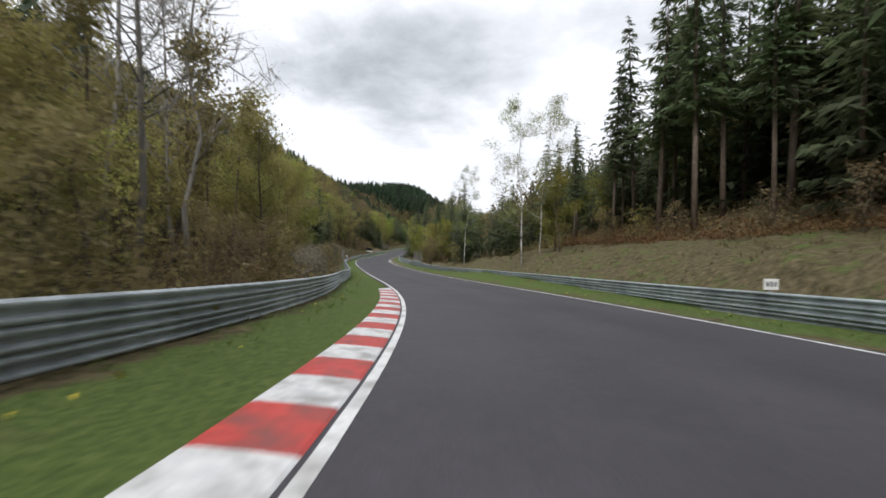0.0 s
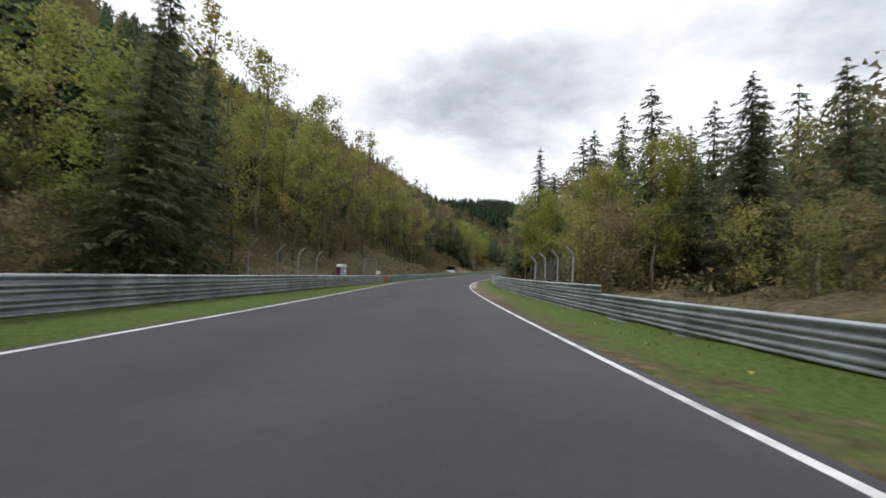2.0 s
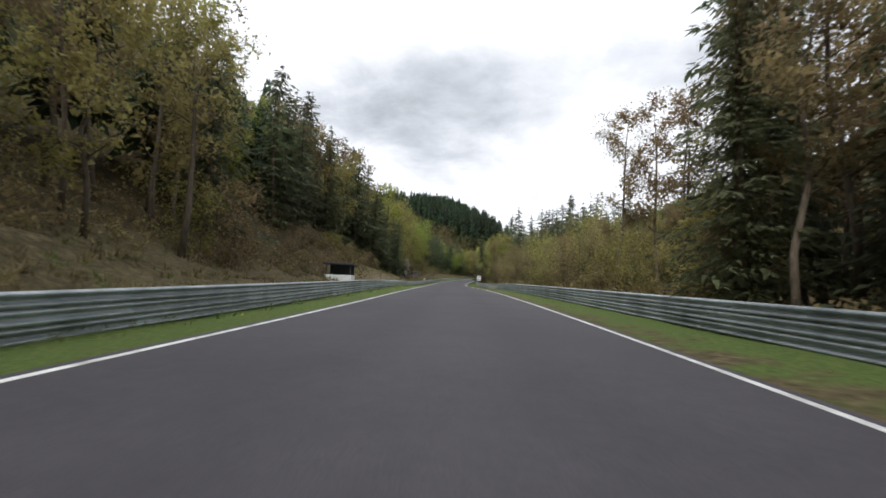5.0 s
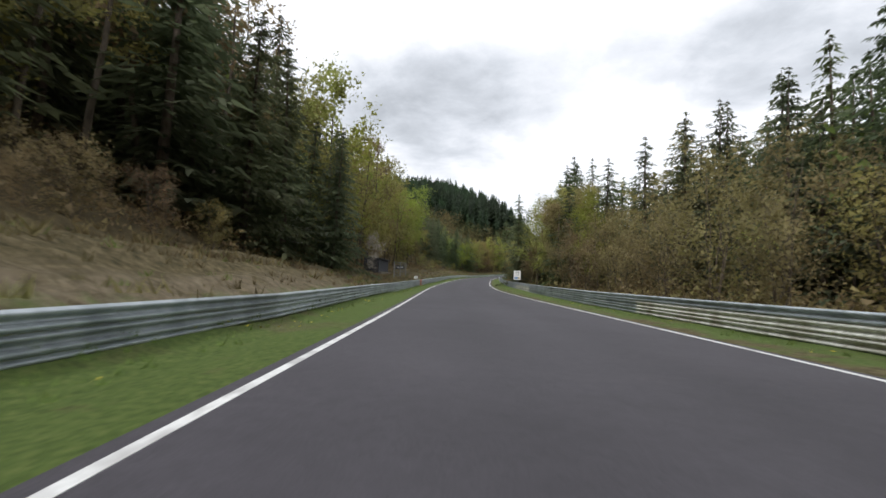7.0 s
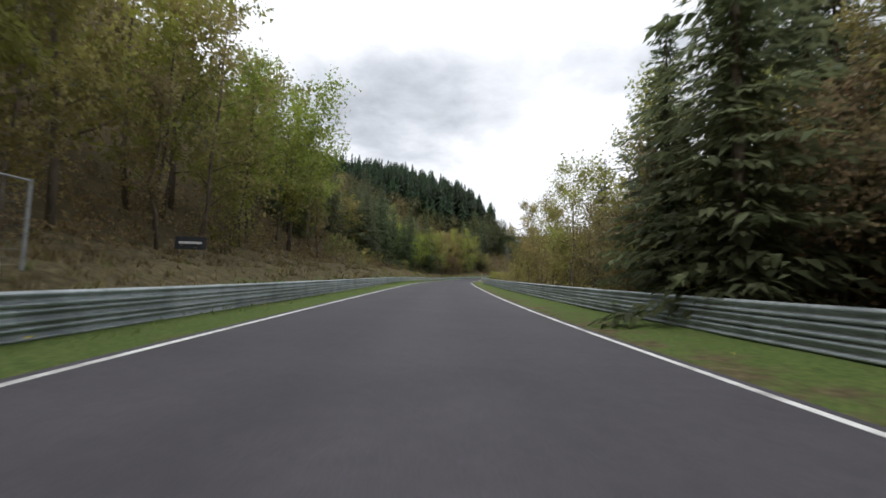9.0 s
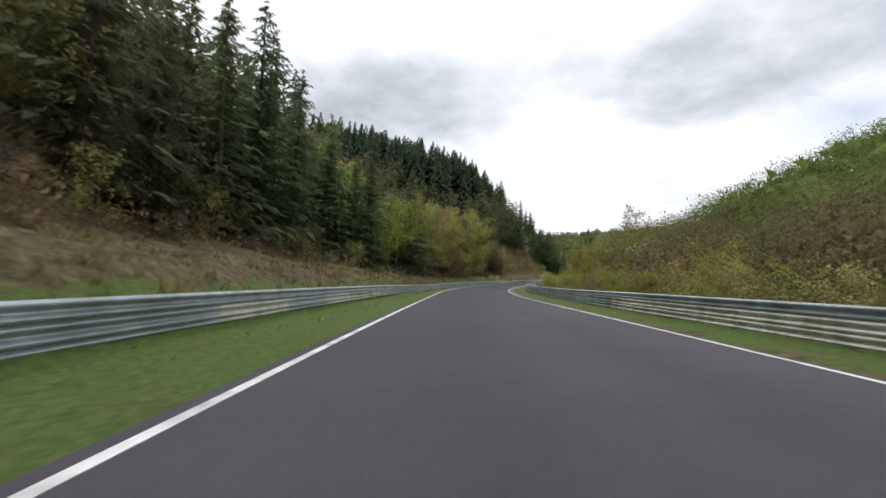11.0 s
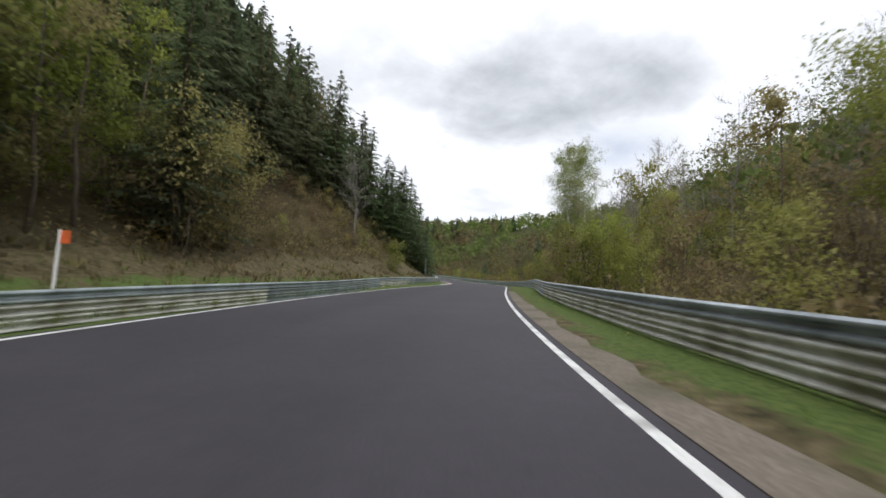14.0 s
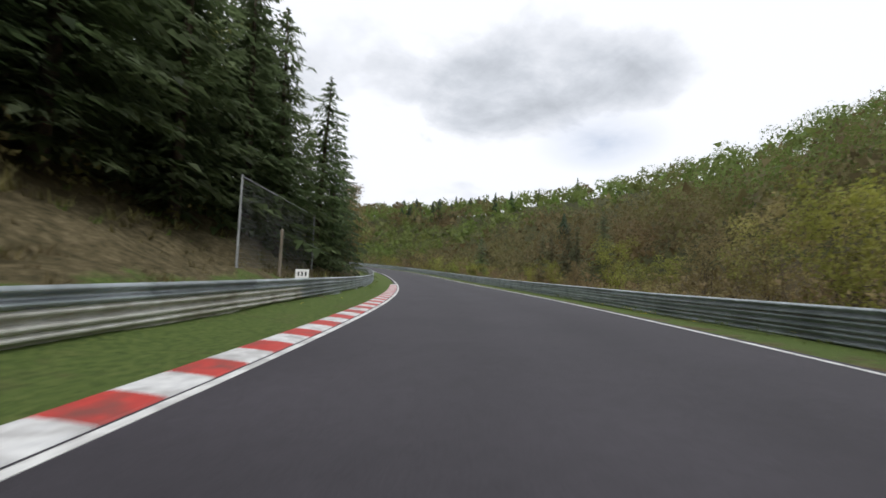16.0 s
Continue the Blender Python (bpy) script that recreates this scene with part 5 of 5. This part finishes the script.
def km_board(s, u):
    ob = thing("distance_board", frame_at(s, u) @ Matrix.Rotation(radians(-6), 4, "Z"), "white kilometre board on a steel post behind the rail", "sign")
    part("post", Shape().tube([(0, 0.05, -0.6), (0, 0.05, 2.35)], [0.035, 0.035], 8).mesh("post", M_POST), ob)
    part("board", Shape().box(-0.48, 0.48, -0.015, 0.015, 1.24, 2.52, cut=0.006).mesh("board", M_PLATE), ob)
    rim = Shape()
    for x0, x1, z0, z1 in ((-0.5, 0.5, 1.22, 1.25), (-0.5, 0.5, 2.51, 2.54), (-0.5, -0.47, 1.25, 2.51), (0.47, 0.5, 1.25, 2.51)):
        rim.box(x0, x1, -0.022, 0.02, z0, z1)
    part("rim", rim.mesh("rim", M_POST), ob)
    part("number", text_mesh("12", 0.5, M_INK), ob, "black numerals", Matrix.Translation((0, -0.021, 2.16)) @ FACE)
    part("unit", text_mesh("km", 0.24, M_POST), ob, "grey unit letters", Matrix.Translation((0, -0.021, 1.82)) @ FACE)
    part("emblem_field", Shape().box(-0.36, 0.12, -0.024, -0.016, 1.38, 1.6).mesh("emblem_field", M_BLUE), ob, "blue printed field")
    part("emblem_field", Shape().box(0.125, 0.36, -0.024, -0.016, 1.38, 1.6).mesh("emblem_field", M_YELLOW), ob, "yellow printed field")
    part("emblem_mark", Shape().box(0.19, 0.27, -0.029, -0.023, 1.42, 1.56).mesh("emblem_mark", M_INK), ob)


def rail_plate(s, u, z=0.84, digits=3):
    ob = thing("marker_plate", frame_at(s, u, z), "small white plate with dark digits fixed above the rail", "sign", "marker plates on the rail")
    part("plate", Shape().box(-0.24, 0.24, -0.012, 0.012, 0.02, 0.36, cut=0.004).mesh("plate", M_PLATE), ob)
    part("bracket", Shape().box(-0.03, 0.03, 0.014, 0.04, -0.5, 0.34).mesh("bracket", M_POST), ob)
    for i in range(digits):
        x = (i - (digits - 1) / 2) * 0.13
        part("digit_bar", Shape().box(x - 0.03, x + 0.03, -0.017, -0.0125, 0.12, 0.27).mesh("digit_bar", M_INK), ob)


def toilet(s, u, z):
    ob = thing("portable_toilet", frame_at(s, u, z) @ Matrix.Rotation(radians(55), 4, "Z") @ Matrix.Diagonal((0.72, 0.72, 1, 1)), "grey and purple portable toilet cabin behind the rail", "toilet cabin")
    b = Shape().box(-0.55, 0.55, -0.55, 0.55, 0.1, 2.0, cut=0.03)
    for k in range(5):
        b.box(-0.4 + k * 0.19, -0.36 + k * 0.19, -0.565, -0.55, 0.2, 1.9)
    part("cabin", b.mesh("cabin", M_GREYPLASTIC), ob)
    part("base", Shape().box(-0.6, 0.6, -0.6, 0.6, 0, 0.1, cut=0.02).mesh("base", M_INK), ob)
    part("door", Shape().box(-0.585, -0.555, -0.47, 0.47, 0.14, 1.92, cut=0.01).mesh("door", M_PURPLE), ob, "purple plastic door")
    part("handle", Shape().box(-0.62, -0.585, 0.3, 0.36, 1.0, 1.16, cut=0.005).mesh("handle", M_INK), ob)
    t = np.linspace(0, np.pi, 9)
    arc = [(0.6 * math.cos(a), 2.0 + 0.28 * math.sin(a)) for a in t]
    v = [(x, y, z_) for y in (-0.6, 0.6) for x, z_ in arc]
    n = len(arc)
    f = [(i, i + 1, n + i + 1, n + i) for i in range(n - 1)] + [tuple(range(n)), tuple(range(n, 2 * n))[::-1], (0, n, 2 * n - 1, n - 1)]
    part("roof", Shape().add(v, f).mesh("roof", M_PLATE), ob, "white rounded roof")
    part("sticker", Shape().box(0.05, 0.4, -0.572, -0.566, 1.45, 1.68).mesh("sticker", M_PLATE), ob, "white sticker")


def bent_post_mesh(h):
    return Shape().tube([(0, 0, -0.5), (0, 0, h * 0.8), (-0.05, 0, h * 0.86), (-0.42, 0, h)], [0.06, 0.055, 0.055, 0.05], 8).mesh("post", M_POST)


def mesh_fence(name, places, height, label, bent=True, base=0.0, rail=False, gap=0.17):
    """Posts with wire netting between them; places: (s, u) of each post."""
    ob = thing(name, Matrix(), label, "fence")
    pm = bent_post_mesh(height) if bent else Shape().tube([(0, 0, -0.5), (0, 0, height)], [0.045, 0.04], 8).mesh("post", M_POST)
    feet = []
    for s, u in places:
        m = frame_at(s, u, base, True)
        if u < 0:
            m = m @ Matrix.Rotation(math.pi, 4, "Z")
        part("post", pm, ob, m=m)
        feet.append(m.translation.copy())
    top = height * (0.84 if bent else 0.97)
    for a, b in zip(feet, feet[1:]):
        net = Shape()
        n = int((b - a).length / gap)
        d = (b - a) / n
        up = Vector((0, 0, 1))
        for i in range(n + 1):
            p = a + d * i
            net.tube([p + up * 0.1, p + up * top], [0.0035, 0.0035], 3)
        for j in range(int(top / gap) + 1):
            z = 0.1 + j * (top - 0.1) / int(top / gap)
            net.tube([a + up * z, b + up * z], [0.0035, 0.0035], 3)
        part("wire_netting", net.mesh("wire_netting", M_WIRE), ob, "thin grey wire netting")
        if rail:
            part("top_rail", Shape().tube([a + up * height * 0.98, b + up * height * 0.98], [0.03, 0.03], 6).mesh("top_rail", M_POST), ob)


def shelter(s, u):
    ob = thing("marshal_shelter", frame_at(s, u, 0, True), "dark wooden marshals' shelter on a concrete footing", "shelter")
    part("back_wall", Shape().box(-1.1, -1.0, -3.6, 3.6, -0.1, 2.0).mesh("back_wall", M_HUT), ob)
    for y in (-3.6, 3.5):
        part("side_wall", Shape().box(-0.99, 0.9, y, y + 0.1, -0.1, 1.95).mesh("side_wall", M_HUT), ob)
    for k in range(12):
        y = -3.5 + k * 0.585
        part("front_board", Shape().box(0.84, 0.9, y, y + 0.56, -0.1, 1.72 + 0.01 * (k % 2), cut=0.006).mesh("front_board", M_HUT), ob)
    part("roof", Shape().add([(-1.3, -3.8, 2.05), (1.2, -3.8, 1.82), (1.2, 3.8, 1.82), (-1.3, 3.8, 2.05), (-1.3, -3.8, 2.15), (1.2, -3.8, 1.92), (1.2, 3.8, 1.92), (-1.3, 3.8, 2.15)],
                             [(3, 2, 1, 0), (4, 5, 6, 7), (0, 1, 5, 4), (1, 2, 6, 5), (2, 3, 7, 6), (3, 0, 4, 7)]).mesh("roof", M_HUT), ob)
    part("footing", Shape().box(0.95, 1.3, -3.4, 3.4, -0.7, 0.12, cut=0.03).mesh("footing", M_CONCRETE), ob, "pale concrete footing")


def marshal_hut(s, u, z):
    ob = thing("marshal_hut", frame_at(s, u, z), "small white marshals' hut with a dark open upper half", "hut")
    part("wall", Shape().box(-1.2, 1.2, -0.9, 0.9, 0, 1.15, cut=0.02).mesh("wall", M_PLATE), ob)
    for x in (-1.15, 1.07):
        for y in (-0.85, 0.77):
            part("corner_post", Shape().box(x, x + 0.08, y, y + 0.08, 1.15, 2.1).mesh("corner_post", M_HUT), ob)
    part("back_panel", Shape().box(-1.07, 1.07, 0.78, 0.84, 1.15, 2.1).mesh("back_panel", M_HUT), ob)
    part("roof", Shape().box(-1.35, 1.35, -1.05, 1.05, 2.1, 2.24, cut=0.03).mesh("roof", M_HUT), ob)


def marker_post(s, u):
    ob = thing("marker_post", frame_at(s, u, 0, True), "white marker post with an orange flag plate", "marker post")
    part("pole", Shape().tube([(0, 0, -0.4), (0.02, 0, 1.5)], [0.04, 0.035], 8).mesh("pole", M_PLATE), ob)
    part("flag_plate", Shape().box(0.05, 0.33, -0.01, 0.01, 1.12, 1.47, cut=0.004).mesh("flag_plate", M_ORANGE), ob, "orange plate")


def wood_post(s, u, h):
    ob = thing("fence_post", frame_at(s, u, 0, True), "weathered round wooden post of a wire fence", "fence post", "wooden posts of the pasture fence")
    part("stake", Shape().tube([(0, 0, -0.4), (0.02, 0.01, h * 0.6), (0.03, -0.01, h - 0.03), (0.03, -0.01, h)], [0.07, 0.065, 0.06, 0.035], 8).mesh("stake", M_WOOD), ob)


def dark_board(s, u):
    ob = thing("sponsor_board", frame_at(s, u, 0, True), "small dark board on two short posts", "board")
    part("panel", Shape().box(-0.8, 0.8, -0.02, 0.02, 0.5, 1.15, cut=0.006).mesh("panel", M_HUT), ob)
    for x in (-0.6, 0.6):
        part("leg", Shape().box(x - 0.03, x + 0.03, 0.025, 0.08, -0.4, 1.1).mesh("leg", M_WOOD), ob)
    part("print_bar", Shape().box(-0.6, 0.6, -0.026, -0.021, 0.78, 0.9).mesh("print_bar", M_PLATE), ob, "pale printed bar")


km_board(282, 7.4)
rail_plate(14, 7.2)
rail_plate(542, -6.95)
rail_plate(121.6, -6.7)
rail_plate(284, -7.2)
toilet(118, -10.0, -0.45)
mesh_fence("catch_fence", [(118, -7.5), (123.8, -7.5)], 2.5, "grey framed netting fence behind the rail", False, rail=True)
mesh_fence("catch_fence", [(92.4, 8.5), (95.7, 8.5), (99.2, 8.5), (102.8, 8.5)], 2.75, "tall netting fence on bent steel posts behind the rail")
mesh_fence("catch_fence", [(92, -8.6), (96, -8.5), (100, -8.5), (104.5, -8.5)], 2.8, "netting fence on bent steel posts below the bank")
mesh_fence("catch_fence", [(276, -9.2), (281.5, -9.2), (287, -9.2)], 2.1, "netting fence with a top rail before the shelter", False, rail=True)
mesh_fence("catch_fence", [(541, -8.9), (553, -9.1)], 3.3, "tall netting fence with a top rail on the grass bank", False, rail=True)
shelter(281, -12.4)
marshal_hut(202, -10.6, -0.1)
marker_post(469, -8.4)
dark_board(300, -12.5)
for s in (66, 69.5, 72.5, 75, 77.5, 80.5, 84):
    wood_post(s, 14.6 + 0.3 * math.sin(s), 1.35)
wood_post(544, -8.4, 1.9)


# ---- marks on the asphalt ----
def scrawl(points, width, mat, name, label, z=0.024):
    """A painted or rubbed stroke along the road through (s, u) points."""
    pts = np.array(points, float)
    t = np.linspace(0, len(pts) - 1, len(pts) * 6)
    s, u = np.interp(t, np.arange(len(pts)), pts[:, 0]), np.interp(t, np.arange(len(pts)), pts[:, 1])
    k = np.array([1, 2, 1]) / 4
    s[1:-1], u[1:-1] = np.convolve(s, k, "valid"), np.convolve(u, k, "valid")
    w = width * np.sin(np.linspace(0.15, np.pi - 0.15, len(t)))
    du, ds = np.gradient(u), np.gradient(s)
    n = np.hypot(du, ds) + 1e-6
    a, b = spot(s - du / n * w / 2, u + ds / n * w / 2, z), spot(s + du / n * w / 2, u - ds / n * w / 2, z)
    v = np.stack([a, b], 1).reshape(-1, 3)
    f = [(2 * i, 2 * i + 2, 2 * i + 3, 2 * i + 1) for i in range(len(t) - 1)]
    tagged(new(name, mesh_of(name, v, f, mat)), label, "road marking", kind="structure")


for k, (s0, u0) in enumerate(((88.5, -3.2), (90.5, -2.4), (92.3, -3.0), (94.2, -2.3), (96, -2.9))):
    scrawl([(s0, u0 - 0.5), (s0 + 1.2, u0 - 0.2), (s0 + 1.6, u0 + 0.4), (s0 + 0.7, u0 + 0.6), (s0 + 0.2, u0 + 0.1), (s0 + 1.4, u0 - 0.6)], 0.09, M_CHALK, "faded_road_writing", "faded chalk strokes painted on the asphalt")
scrawl([(88.4, -1.1), (89.5, -0.95), (90.8, -0.7)], 0.09, M_CHALK, "faded_road_writing", "faded chalk strokes painted on the asphalt")

# ---- kerbs: blocks painted red and white ----
def kerb(s0, s1, length, first_red, label, wide=1.0):
    ob = thing("kerb", Matrix(), label, "kerb", kind="structure")
    prof = [(u * wide, z) for u, z in ((0.0, -0.1), (0.0, 0.004), (0.03, 0.02), (0.35, 0.045), (0.66, 0.06), (0.74, 0.05), (0.78, -0.1))]
    n = len(prof)
    g = 0.006
    v = [(-u, y, z) for y in (g, length / 2, length - g) for u, z in prof]
    f = [(a * n + i, a * n + i + 1, (a + 1) * n + i + 1, (a + 1) * n + i) for a in range(2) for i in range(n - 1)] + [tuple(range(n)), tuple(range(2 * n, 3 * n))[::-1]]
    red, white = (Shape().add(v, f).mesh("kerb_block", m) for m in (M_RED, M_WHITE))
    k = 0
    s = s0
    while s < s1:
        p = spot(np.float64(s), -(at(s, HALF) + 0.11))
        q = spot(np.float64(s + length), -(at(s + length, HALF) + 0.11))
        d = Vector(q - p)
        m = Matrix.Translation(p) @ Matrix.Rotation(math.atan2(-d.x, d.y), 4, "Z") @ Matrix.Rotation(math.atan2(d.z, math.hypot(d.x, d.y)), 4, "X")
        part("kerb_block", red if (k % 2 == 0) == first_red else white, ob, m=m)
        s += length
        k += 1
    # a plain white ramp where the kerb begins or ends
    part("kerb_ramp", kerb_ramp(s, 2.2, prof, 1), ob)
    part("kerb_ramp", kerb_ramp(s0, 2.2, prof, -1), ob)


def kerb_ramp(s, length, prof, way):
    rows = []
    for k in range(4):
        q = 1 - 0.3 * k
        a = s + way * length * k / 3
        rows.append([spot(np.float64(a), -(at(a, HALF) + 0.11 + u * (q if u > 0.05 else 1)), z * q if z > 0 else z) for u, z in prof])
    n = len(prof)
    v = [p for r in rows for p in r]
    f = [(a * n + i, a * n + i + 1, (a + 1) * n + i + 1, (a + 1) * n + i) for a in range(3) for i in range(n - 1)]
    return mesh_of("kerb_ramp", v, f, M_WHITE)


kerb(22.0 - 1.06 * 31, 26.2, 1.06, False, "red and white painted kerb blocks on the inside of the bend")
kerb(521.0, 566, 0.82, False, "red and white painted kerb blocks on the inside of the bend", 0.74)


# ---- concrete slabs of the apron ----
def slabs(s0, s1, length):
    rng = np.random.default_rng(41)
    shapes = [Shape().box(0.0, w, 0.008, length - 0.008, -0.05, 0.024, cut=0.01).mesh("slab", M_CONCRETE) for w in (0.855, 0.86, 0.85)]
    s = s0
    while s < s1:
        p = spot(np.float64(s), at(s, HALF) + 0.115)
        q = spot(np.float64(s + length), at(s + length, HALF) + 0.115)
        d = Vector(q - p)
        m = Matrix.Translation(Vector(p) + Vector((0, 0, rng.normal(0, 0.003)))) @ Matrix.Rotation(math.atan2(-d.x, d.y), 4, "Z") @ Matrix.Rotation(math.atan2(d.z, math.hypot(d.x, d.y)) + rng.normal(0, 0.006), 4, "X")
        part("slab", shapes[int(rng.integers(3))], slab_bed, m=m)
        s += length


slabs(113.2, 133.0, 0.62)
